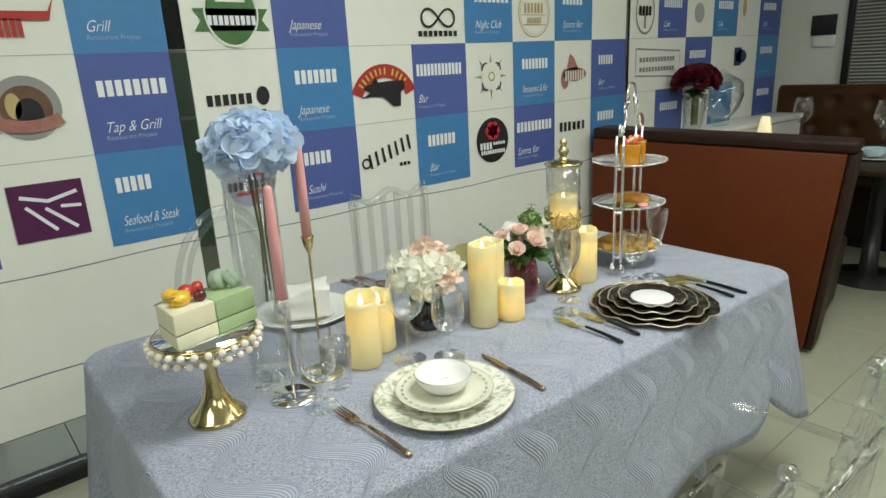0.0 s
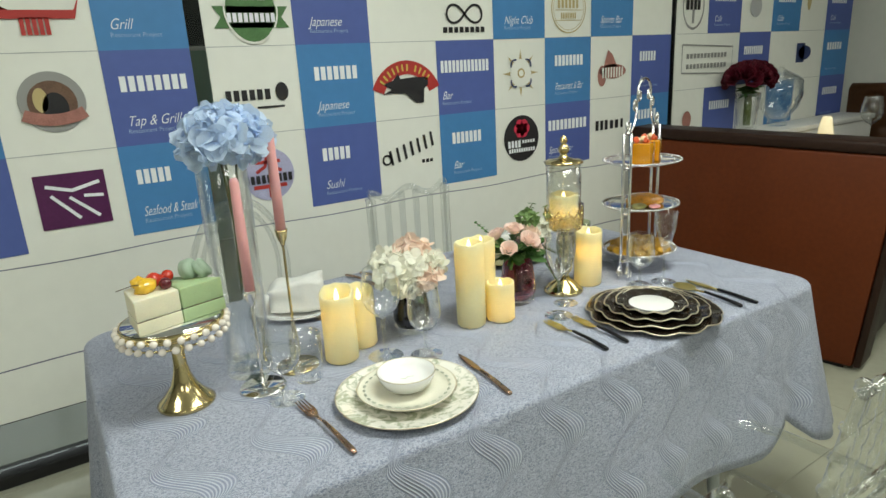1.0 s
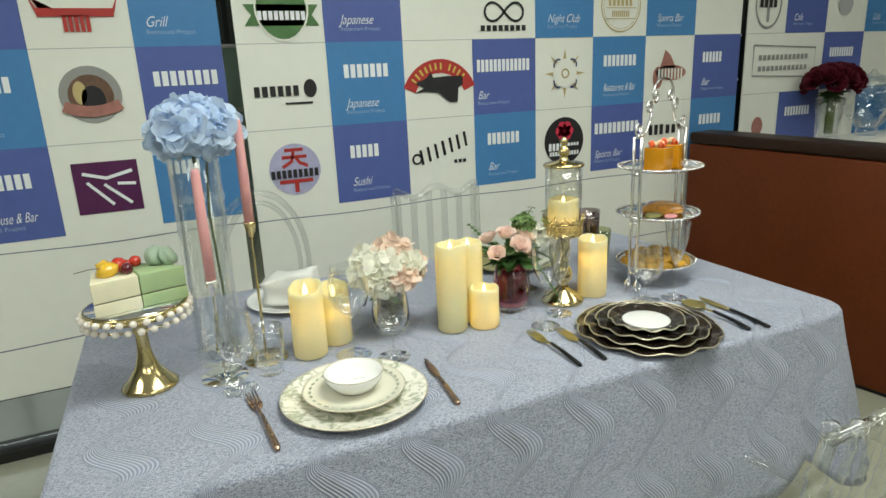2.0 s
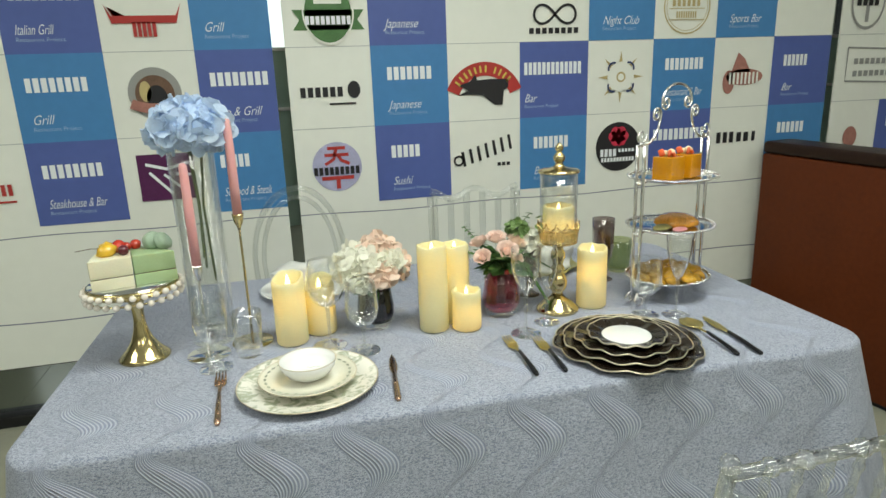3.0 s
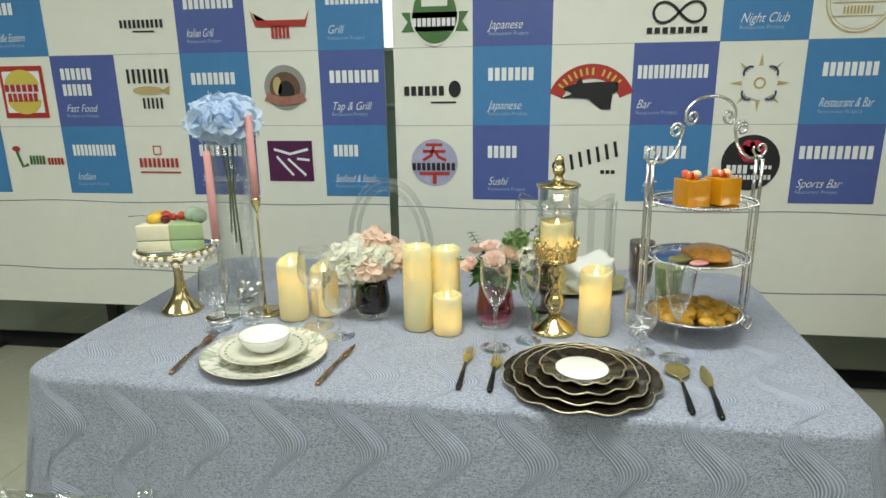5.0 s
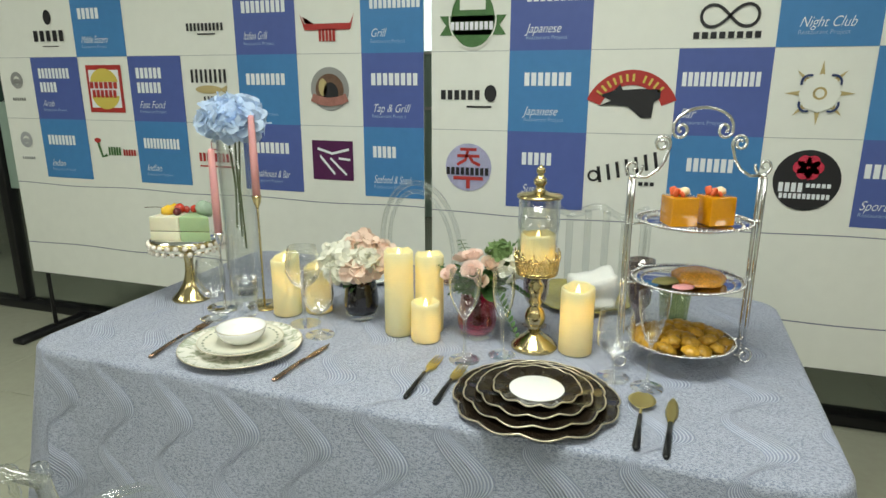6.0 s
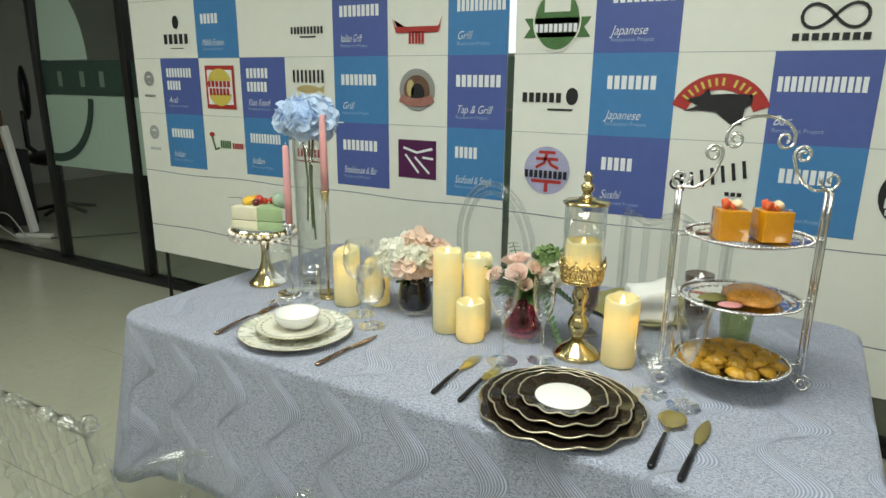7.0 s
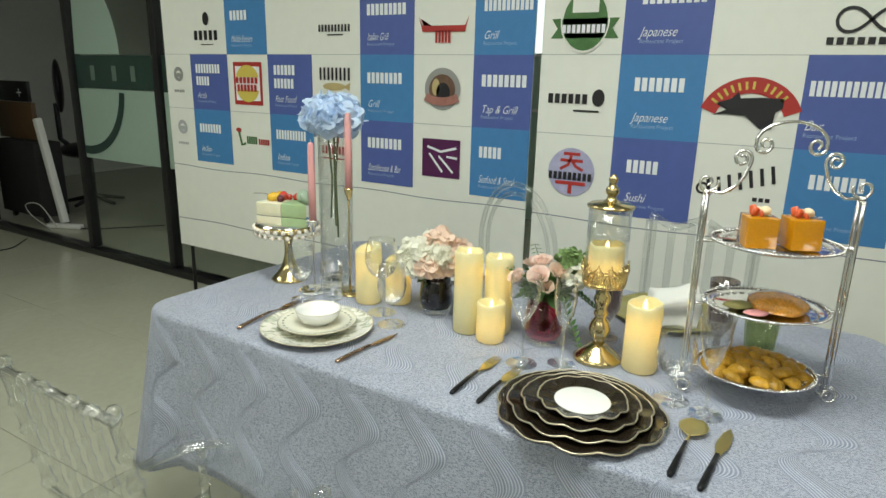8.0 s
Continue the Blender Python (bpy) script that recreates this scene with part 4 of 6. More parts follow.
c = cake("cream_cake_slice", 0.266, 1.710, 14, "ivory layered cake block topped with glazed fruit", CAKE_CREAM, 0.084, 0.088, 0.067, 1)
part("berry", ball(0.015, 2, (0.022, 0.012, 0.080), lump=0.15), FRUIT_RED, c)
part("berry", ball(0.012, 2, (0.030, -0.020, 0.077)), FRUIT_DARK, c)
part("fruit_slice", ball(0.019, 2, (-0.002, -0.008, 0.078), (1.1, 0.8, 0.8), 0.35), FRUIT_YELLOW, c)
part("fruit_slice", ball(0.017, 2, (0.0, 0.024, 0.078), (1, 1, 0.8), 0.35, 2), FRUIT_YELLOW, c)
part("cherry", ball(0.010, 2, (0.038, 0.02, 0.076)), FRUIT_RED, c)
part("cherry_stalk", tube([(-0.005, -0.01, 0.084), (-0.03, -0.02, 0.09), (-0.06, -0.025, 0.089)], 0.0009, 6), CAKE_LINE, c)
c = cake("pistachio_cake_slice", 0.350, 1.731, 14, "pale green layered cake block topped with a macaron", CAKE_GREEN, 0.086, 0.088, 0.067, -1)
part("macaron", moved(lathe([(0, -0.012), (0.016, -0.012), (0.021, -0.006), (0.019, -0.001), (0.019, 0.001), (0.021, 0.006), (0.016, 0.012), (0, 0.013)], 20), pose(0.005, 0.01, 0.083, 70, 10, 20)), MACARON, c)
part("macaron", moved(lathe([(0, -0.012), (0.016, -0.012), (0.021, -0.006), (0.019, -0.001), (0.019, 0.001), (0.021, 0.006), (0.016, 0.012), (0, 0.013)], 20), pose(0.025, -0.005, 0.082, 55, -20, 80)), MACARON, c)
part("berry", ball(0.012, 2, (-0.03, 0.03, 0.076), lump=0.1), FRUIT_RED, c)


# ---- flowers ----
def frame_at(d):
    return Vector(d).to_track_quat("Z", "Y").to_matrix().to_4x4()


def petal_into(bm, m, ln, wd, curl):
    """A cupped petal with a ruffled edge."""
    rows = []
    ph = (m.translation.x * 911 + m.translation.y * 677) % 6.28
    for i in range(5):
        t = i / 4
        w = wd * (0.28, 0.72, 1.0, 0.98, 0.56)[i]
        z = curl * t * t
        row = []
        for k in range(5):
            q = k / 2 - 1
            ruff = 0.13 * wd * t * abs(q) * math.sin(ph + 3.1 * q + 4.0 * t)
            row.append(bm.verts.new(m @ Vector((q * w, ln * t * (1 - 0.10 * q * q), z + ruff + q * q * wd * (0.30 * t - 0.22)))))
        rows.append(row)
    for a, b in zip(rows, rows[1:]):
        for k in range(4):
            bm.faces.new((a[k], a[k + 1], b[k + 1], b[k]))


def cluster(n, radii, rnd, size, low=-0.25):
    """A hydrangea head: small four-petalled florets set all over a dome."""
    bm = bmesh.new()
    for k in range(n):
        u = (k + 0.5) / n
        zz = 1 - u * (1 - low)
        a = k * 2.39996 + rnd.uniform(-0.25, 0.25)
        rr = math.sqrt(max(0, 1 - zz * zz))
        d = Vector((rr * math.cos(a), rr * math.sin(a), zz))
        s = rnd.uniform(0.84, 1.08)
        pos = Vector((d.x * radii[0], d.y * radii[1], d.z * radii[2])) * s
        nrm = Vector((d.x / radii[0], d.y / radii[1], d.z / radii[2])).normalized()
        nrm = (nrm + Vector((rnd.uniform(-1, 1), rnd.uniform(-1, 1), rnd.uniform(-0.5, 1))) * 0.45).normalized()
        base = Matrix.Translation(pos) @ frame_at(nrm) @ Matrix.Rotation(rnd.uniform(0, 6.28), 4, "Z")
        for q in range(4):
            sz = size * rnd.uniform(0.8, 1.15)
            petal_into(bm, base @ Matrix.Rotation(q * math.pi / 2 + rnd.uniform(-0.15, 0.15), 4, "Z") @ Matrix.Rotation(rnd.uniform(0.05, 0.5), 4, "X"), sz, sz * 0.52, rnd.uniform(-0.3, 0.35) * sz)
    return bm


def leaf_into(bm, m, ln, wd, bend=0.2):
    rows = []
    for i in range(6):
        t = i / 5
        w = wd * math.sin(math.pi * (0.06 + 0.9 * t)) if i < 5 else 0.001
        z = bend * ln * t * t
        rows.append([bm.verts.new(m @ Vector((sx * w, ln * t, z + abs(sx) * w * 0.35))) for sx in (-1, 0, 1)])
    for a, b in zip(rows, rows[1:]):
        for k in (0, 1):
            bm.faces.new((a[k], a[k + 1], b[k + 1], b[k]))


def leaves(items):
    bm = bmesh.new()
    for pos, d, roll, ln, wd in items:
        leaf_into(bm, Matrix.Translation(pos) @ frame_at(d) @ Matrix.Rotation(radians(-90), 4, "X") @ Matrix.Rotation(roll, 4, "Y"), ln, wd)
    return bm


def rose(r, rnd):
    bm = bmesh.new()
    for lay, (n, rr, hh, lean) in enumerate(((3, 0.22, 0.75, -0.15), (4, 0.42, 0.80, 0.05), (5, 0.64, 0.78, 0.3), (6, 0.86, 0.66, 0.62))):
        for k in range(n):
            a = 2 * math.pi * (k + 0.4 * lay + rnd.uniform(-0.1, 0.1)) / n
            span = 2.5 * math.pi / n
            rows = []
            for i in range(4):
                t = i / 3
                row = []
                for j in range(6):
                    q = j / 5 - 0.5
                    rad = r * (rr * (0.45 + 0.55 * t) + lean * 0.35 * t * t) * (1 + 0.05 * (q * 2) ** 2)
                    zz = r * (hh * t * 1.2 - 0.3 * (abs(q) * 2) ** 3 * t) - r * 0.1 * lay * 0.6
                    ang = a + q * span
                    row.append(bm.verts.new((rad * math.cos(ang), rad * math.sin(ang), zz)))
                rows.append(row)
            for p0, p1 in zip(rows, rows[1:]):
                for j in range(5):
                    bm.faces.new((p0[j], p0[j + 1], p1[j + 1], p1[j]))
    return bm


rnd = random.Random(7)
# tall cylinder vase with blue hydrangea
vx, vy = 0.452, 1.776
v = thing("tall_vase", vx, vy, TZ + 0.001, "tall clear glass cylinder vase", "vase")
g = part("glass_cylinder", lathe([(0, 0), (0.0495, 0), (0.0505, 0.003), (0.0505, 0.474), (0.049, 0.476), (0.0475, 0.474), (0.0475, 0.018), (0, 0.016)], 48), VASE_GLASS, v)
g.visible_shadow = False
part("solid_base", lathe([(0, 0.0165), (0.047, 0.0185), (0.047, 0.021), (0, 0.021)], 40), VASE_GLASS, v, "thick glass bottom").visible_shadow = False
h = thing("blue_hydrangea", vx + 0.010, vy - 0.018, 0.905, "pale blue artificial hydrangea on green stems", "flower")
part("bloom", moved(cluster(125, (0.070, 0.070, 0.049), rnd, 0.034, low=-0.62), pose(0, 0, 0.357)), BLUE_PETAL, h, "dense ball of pale blue petals")
for k in range(3):
    a = k * 2.1
    part("stem", tube([(0.012 * math.cos(a), 0.012 * math.sin(a), 0.0 + 0.03 * k), (0.006 * math.cos(a), 0.006 * math.sin(a), 0.18), (0.02 * math.cos(a), 0.02 * math.sin(a), 0.345)], 0.0028, 8), STEM, h)
part("leaf", leaves([((0.0, 0, 0.33), (0.6, -0.6, 0.1), 0.3, 0.07, 0.02), ((0, 0, 0.33), (-0.5, -0.7, -0.1), 0.3, 0.06, 0.018)]), LEAF, h)


def candlestick(x, y, zcup, ztop, m, base_m, label, r=0.047):
    s = thing("candlestick", x, y, TZ + 0.001, label, "candlestick", group="slim candlesticks")
    hc = zcup - TZ
    part("base", lathe([(0, 0), (r, 0), (r + 0.001, 0.002), (r, 0.005), (0, 0.0055)], 48), base_m, s, "round polished base plate")
    part("stem", tube([(0, 0, 0.005), (0, 0, hc - 0.03)], [0.0032, 0.0026], 12), m, s)
    part("cup", lathe([(0, hc - 0.034), (0.004, hc - 0.034), (0.005, hc - 0.028), (0.010, hc - 0.018), (0.0125, hc - 0.004), (0.0135, hc + 0.002), (0.0118, hc + 0.002), (0.0108, hc - 0.006), (0, hc - 0.008)], 24), m, s)
    c = thing("taper_candle", x, y, zcup - 0.006, "slim pink taper candle", "candle", group="pink taper candles")
    hh = ztop - zcup + 0.006
    part("wax", lathe([(0, 0), (0.0104, 0), (0.0104, hh * 0.5), (0.0088, hh * 0.97), (0.006, hh), (0, hh + 0.001)], 20), PINK_WAX, c)
    part("wick", tube([(0, 0, hh), (0.001, 0, hh + 0.008)], 0.0008, 6), NAPKIN, c)


candlestick(0.447, 1.677, 0.965, 1.192, SILVER, MIRROR, "slim silver candlestick on a round mirror base")
candlestick(0.542, 1.726, 1.063, 1.277, GOLD, GOLD, "slim brass candlestick on a round base")

# black vase with white and peach hydrangea
bx, by = 0.842, 1.727
v = thing("black_vase", bx, by, TZ + 0.001, "rounded black glass vase with thick clear base", "vase")
part("body", lathe([(0, 0.02), (0.040, 0.02), (0.045, 0.035), (0.046, 0.055), (0.042, 0.085), (0.036, 0.120), (0.034, 0.120), (0.038, 0.085), (0, 0.08)], 40), VASE_BLACK, v)
g = part("clear_base", lathe([(0, 0), (0.034, 0), (0.040, 0.006), (0.0435, 0.019), (0, 0.0195)], 40), GLASS, v, "thick clear glass base")
g.visible_shadow = False
bq = thing("hydrangea_bouquet", bx - 0.004, by - 0.006, TZ + 0.085, "posy of white and peach artificial hydrangea", "flower bouquet")
for ox, oy, oz, r, m in ((-0.050, -0.018, 0.082, 0.036, WHITE_PETAL), (0.014, -0.042, 0.062, 0.032, PEACH_PETAL), (0.052, -0.006, 0.072, 0.034, PEACH_PETAL), (0.014, 0.004, 0.112, 0.037, PEACH_PETAL), (-0.014, -0.030, 0.096, 0.033, WHITE_PETAL), (-0.030, 0.038, 0.092, 0.036, WHITE_PETAL), (0.038, 0.040, 0.088, 0.035, PEACH_PETAL), (-0.034, -0.042, 0.056, 0.025, WHITE_PETAL), (0.040, -0.036, 0.090, 0.024, WHITE_PETAL)):
    part("bloom", moved(cluster(26, (r, r, r * 0.85), rnd, 0.0235, low=-0.7), pose(ox, oy, oz)), m, bq)
ring = [k * 0.45 for k in range(14)]
part("leaf", leaves([((0.02 * math.cos(a), 0.02 * math.sin(a), 0.035), (math.cos(a), math.sin(a), rnd.uniform(-0.15, 0.7)), rnd.uniform(-0.7, 0.7), rnd.uniform(0.055, 0.085), rnd.uniform(0.013, 0.020)) for a in ring]), LEAF, bq)
part("leaf", leaves([((0.03 * math.cos(a), 0.03 * math.sin(a), rnd.uniform(0.045, 0.085)), (math.cos(a + 0.3), math.sin(a + 0.3), rnd.uniform(-0.2, 0.6)), rnd.uniform(-0.5, 0.5), rnd.uniform(0.05, 0.08), rnd.uniform(0.012, 0.020)) for a in ring]), PALE_LEAF, bq)
part("stem", tube([(0, 0, 0.0), (0, 0, 0.05)], 0.012, 10), STEM, bq)

# red vase with roses
rx_, ry_ = 1.165, 1.704
v = thing("red_vase", rx_, ry_, TZ + 0.001, "rounded red tinted glass vase with clear base", "vase")
g = part("body", lathe([(0, 0.016), (0.040, 0.016), (0.047, 0.03), (0.049, 0.050), (0.044, 0.082), (0.038, 0.116), (0.036, 0.116), (0.041, 0.082), (0.046, 0.05), (0.042, 0.03), (0, 0.022)], 40), VASE_RED, v)
g = part("clear_base", lathe([(0, 0), (0.036, 0), (0.041, 0.005), (0.042, 0.0155), (0, 0.0155)], 40), GLASS, v, "thick clear glass base")
g.visible_shadow = False
bq = thing("rose_bouquet", rx_, ry_, TZ + 0.06, "posy of pink roses, white blooms and mixed greenery", "flower bouquet")
for ox, oy, oz, r, dx, dy, m in ((-0.058, -0.035, 0.105, 0.023, -0.5, -0.6, PINK_PETAL), (0.000, -0.045, 0.118, 0.028, 0.0, -0.7, PINK_PETAL), (-0.012, 0.0, 0.140, 0.026, -0.1, -0.2, PINK_PETAL), (0.035, -0.012, 0.128, 0.026, 0.3, -0.4, PEACH_PETAL), (-0.045, 0.03, 0.125, 0.026, -0.4, 0.3, PINK_PETAL), (0.022, -0.048, 0.098, 0.018, 0.3, -0.9, PEACH_PETAL), (0.045, 0.035, 0.130, 0.022, 0.4, 0.4, PEACH_PETAL)):
    part("rose", moved(rose(r * 0.92, rnd), Matrix.Translation((ox, oy, oz)) @ frame_at((dx, dy, 1))), m, bq)
part("green_bloom", moved(cluster(30, (0.026, 0.026, 0.022), rnd, 0.013, low=-0.6), pose(0.050, 0.015, 0.158)), PALE_LEAF, bq, "yellow-green filler bloom")
part("white_bloom", moved(cluster(26, (0.036, 0.036, 0.03), rnd, 0.018, low=-0.6), pose(0.075, 0.01, 0.120)), WHITE_PETAL, bq)
sprigs = []
for k in range(190):
    a = rnd.uniform(0, 6.28)
    d = Vector((math.cos(a), math.sin(a), rnd.uniform(-0.25, 0.75)))
    sprigs.append((Vector((0, 0, 0.07)) + d * rnd.uniform(0.02, 0.085), d, rnd.uniform(-1, 1), rnd.uniform(0.03, 0.065), rnd.uniform(0.006, 0.013)))
part("foliage", leaves(sprigs), LEAF, bq)
big = []
for k in range(16):
    a = k * 2.4
    d = Vector((math.cos(a), math.sin(a), rnd.uniform(-0.1, 0.35)))
    big.append((Vector((0, 0, 0.075)) + d * 0.03, d, rnd.uniform(-0.6, 0.6), rnd.uniform(0.06, 0.085), rnd.uniform(0.016, 0.022)))
part("broad_leaf", leaves(big), PALE_LEAF, bq)
fern = []
for base, tip, n in (((-0.03, 0.0, 0.09), (-0.13, -0.02, 0.135), 11), ((0.05, 0.0, 0.10), (0.135, 0.0, 0.05), 11), ((0.02, 0.03, 0.12), (0.10, 0.05, 0.19), 9), ((0.06, -0.03, 0.06), (0.11, -0.05, -0.03), 9), ((-0.02, 0.04, 0.1), (-0.07, 0.09, 0.16), 9)):
    b0, t0 = Vector(base), Vector(tip)
    ax = (t0 - b0).normalized()
    sd = ax.cross(Vector((0, 0, 1))).normalized()
    for k in range(n):
        p = b0.lerp(t0, k / (n - 1))
        for s in (-1, 1):
            fern.append((p, ax * 0.5 + sd * s, 0.2 * s, 0.026 * (1.1 - 0.6 * k / n), 0.0045))
    part("sprig_stalk", tube([b0, t0], 0.0012, 6), STEM, bq)
part("fern_leaf", leaves(fern), LEAF, bq)
part("eucalyptus_leaf", leaves([(Vector((0.05 + 0.012 * k, 0.03 - 0.006 * k, 0.12 + 0.012 * k)), (math.cos(k * 2.0), math.sin(k * 2.0), 0.5), 0.3, 0.030, 0.010) for k in range(8)]), PALE_LEAF, bq)
part("stem", tube([(0, 0, -0.03), (0, 0, 0.07)], 0.010, 10), STEM, bq)


# ---- gold candle holder with glass cylinder ----
gx, gy = 1.312, 1.682
gc = thing("gold_candle_holder", gx, gy, TZ + 0.001, "ornate gold candle holder with filigree cup", "candle holder")
part("base", lathe([(0, 0), (0.054, 0), (0.055, 0.006), (0.048, 0.012), (0.040, 0.022), (0.022, 0.034), (0.015, 0.042), (0, 0.042)], 40), GOLD, gc)
part("stem", lathe([(0, 0.0425), (0.015, 0.0425), (0.013, 0.050), (0.022, 0.062), (0.025, 0.078), (0.020, 0.094), (0.012, 0.104), (0.016, 0.110), (0.017, 0.116), (0.012, 0.122), (0.014, 0.132), (0.019, 0.144), (0.018, 0.156), (0.012, 0.166), (0.016, 0.172), (0.036, 0.180), (0.036, 0.183), (0, 0.183)], 32), GOLD, gc)
cup = []
turn = [2 * math.pi * q / 120 for q in range(120)]
for ph in (0.0, math.pi):
    cup.append(tube([((0.0475 + 0.003 * (0.5 + 0.5 * math.sin(12 * t + ph))) * math.cos(t), (0.0475 + 0.003 * (0.5 + 0.5 * math.sin(12 * t + ph))) * math.sin(t), 0.2045 + 0.0135 * math.sin(12 * t + ph)) for t in turn], 0.0015, 5, True))
    cup.append(tube([(0.0490 * math.cos(t), 0.0490 * math.sin(t), 0.2045 + 0.0060 * math.sin(24 * t + ph)) for t in turn], 0.0012, 5, True))
for k in range(12):
    a = 2 * math.pi * k / 12
    tang = Vector((-math.sin(a), math.cos(a), 0))
    c1 = Vector((0.0515 * math.cos(a), 0.0515 * math.sin(a), 0.219))
    cup.append(tube([c1 + tang * w + Vector((0, 0, z)) for w, z in ((-0.0125, 0.0), (-0.0095, 0.007), (-0.0040, 0.010), (0.0, 0.019), (0.0040, 0.010), (0.0095, 0.007), (0.0125, 0.0))], 0.0015, 5))
    for side in (-1, 1):
        cup.append(tube([c1 + tang * (side * 0.0055 + 0.0032 * math.cos(t)) + Vector((0, 0, 0.0045 + 0.0032 * math.sin(t))) for t in [2 * math.pi * q / 8 for q in range(8)]], 0.0011, 5, True))
    cup.append(ball(0.0023, 1, (c1.x, c1.y, c1.z + 0.0195)))
for zz, rr in ((0.1845, 0.046), (0.1900, 0.0475), (0.2185, 0.0512)):
    cup.append(tube([(rr * math.cos(t), rr * math.sin(t), zz) for t in turn[::3]], 0.0021, 6, True))
part("filigree_cup", merge(*cup), GOLD, gc, "pierced gold crown rim")
part("cup_floor", lathe([(0, 0.1835), (0.046, 0.1835), (0.046, 0.187), (0, 0.187)], 36), GOLD, gc)
g = part("glass_cylinder", lathe([(0.0445, 0.188), (0.0465, 0.188), (0.0465, 0.3605), (0.0445, 0.3605), (0.0445, 0.188)], 48), DOME, gc, "clear glass cylinder")
g.visible_shadow = False
lid = part("lid", moved(lathe([(0, 0.373), (0.051, 0.373), (0.052, 0.377), (0.046, 0.381), (0.020, 0.385), (0.012, 0.390), (0.009, 0.398), (0.014, 0.404), (0.015, 0.412), (0.010, 0.419), (0.006, 0.424), (0.010, 0.430), (0.010, 0.437), (0.004, 0.444), (0, 0.447)], 32), Matrix.Translation((0, 0, -0.012))), GOLD, gc, "round gold lid with turned knob")
pillar_candle(gx, gy, 0.0390, 1.030, z0=TZ + 0.189, label="lit ivory candle inside a glass cylinder")


# ---- glassware ----
def stemware(name, x, y, prof, label, category="wine glass", z=TZ + 0.001, group="glasses on the table"):
    s = thing(name, x, y, z, label, category, group=group)
    stem, bowl = prof
    if stem:
        part("stem", lathe(stem, 36), STEM_GLASS, s, "solid glass stem and foot").visible_shadow = False
    part("bowl", lathe(bowl, 40), GLASS, s).visible_shadow = False
    return s


def glass_profile(rf, hs, bowl, t=0.0011):
    """Foot radius, stem height, bowl points (r, z) from the stem up; the wall is t thick. Gives the stem and the bowl."""
    r0, z0 = bowl[0]
    stem = [(0, 0), (rf - 0.0016, 0), (rf - 0.0004, 0.0002), (rf, 0.0007), (rf - 0.0004, 0.0012), (rf - 0.002, 0.0015), (rf * 0.6, 0.0026), (0.0070, 0.007), (0.0042, 0.016), (0.0034, 0.03), (0.0036, hs - 0.014), (r0, z0 - 0.0004), (0, z0 - 0.0004)]
    inner = [(max(r - t, 0.0), z) for r, z in bowl]
    inner[0] = (0, z0 + 0.004)
    return stem, [(0, z0)] + bowl + [(bowl[-1][0] - t / 2, bowl[-1][1] + 0.0006)] + inner[::-1]


BIG = [(0.005, 0.095), (0.020, 0.103), (0.036, 0.120), (0.045, 0.145), (0.044, 0.172), (0.036, 0.208)]
GOB = [(0.006, 0.060), (0.020, 0.066), (0.033, 0.082), (0.038, 0.105), (0.036, 0.135), (0.032, 0.165)]
TUL = [(0.005, 0.100), (0.014, 0.112), (0.026, 0.135), (0.034, 0.160), (0.036, 0.185), (0.034, 0.212)]
FLU = [(0.005, 0.088), (0.012, 0.098), (0.022, 0.125), (0.026, 0.155), (0.025, 0.185), (0.023, 0.205)]
VEE = [(0.005, 0.098), (0.012, 0.106), (0.020, 0.128), (0.028, 0.160), (0.032, 0.205)]
CUT = [(0.006, 0.052), (0.022, 0.060), (0.036, 0.076), (0.039, 0.100), (0.037, 0.128), (0.035, 0.150)]
stemware("water_goblet", 0.469, 1.600, glass_profile(0.036, 0.06, GOB), "clear glass water goblet")
stemware("wine_glass", 0.7195, 1.643, glass_profile(0.040, 0.095, BIG), "clear balloon wine glass")
stemware("water_goblet", 0.793, 1.587, glass_profile(0.037, 0.06, GOB), "clear glass goblet with rounded bowl")
stemware("wine_glass", 1.175, 1.559, glass_profile(0.036, 0.10, TUL), "clear tulip wine glass")
stemware("champagne_flute", 1.2505, 1.610, glass_profile(0.032, 0.088, FLU), "clear champagne flute with gold rim", category="flute")
stemware("water_goblet", 1.501, 1.572, glass_profile(0.036, 0.052, CUT), "clear cut glass goblet")
stemware("wine_glass", 1.5715, 1.546, glass_profile(0.034, 0.098, VEE), "clear V-shaped wine glass")
TUM = [(0, 0), (0.026, 0), (0.029, 0.004), (0.033, 0.06), (0.034, 0.105), (0.0325, 0.105), (0.0315, 0.06), (0.0275, 0.012), (0, 0.010)]
stemware("tumbler", 0.538, 1.652, (None, TUM), "clear straight glass tumbler", category="tumbler")


def waffle(a, r, z):
    return r * (1 + 0.018 * math.sin(12 * a + z * 300) * (1 if z > 0.05 else 0)), z


def tinted(x, y, h, r, m, label):
    s = thing("goblet", x, y, TZ + 0.001, label, "goblet", group="glasses on the table")
    part("glass", lathe([(0, 0), (r * 0.95, 0), (r * 0.95, 0.003), (0.010, 0.012), (0.008, 0.04), (r * 0.5, 0.055), (r * 0.85, 0.075), (r * 0.95, h * 0.55), (r, h * 0.8), (r * 1.02, h), (r * 0.96, h), (r * 0.9, h * 0.6), (r * 0.7, 0.078), (0, 0.06)], 40, waffle), m, s)


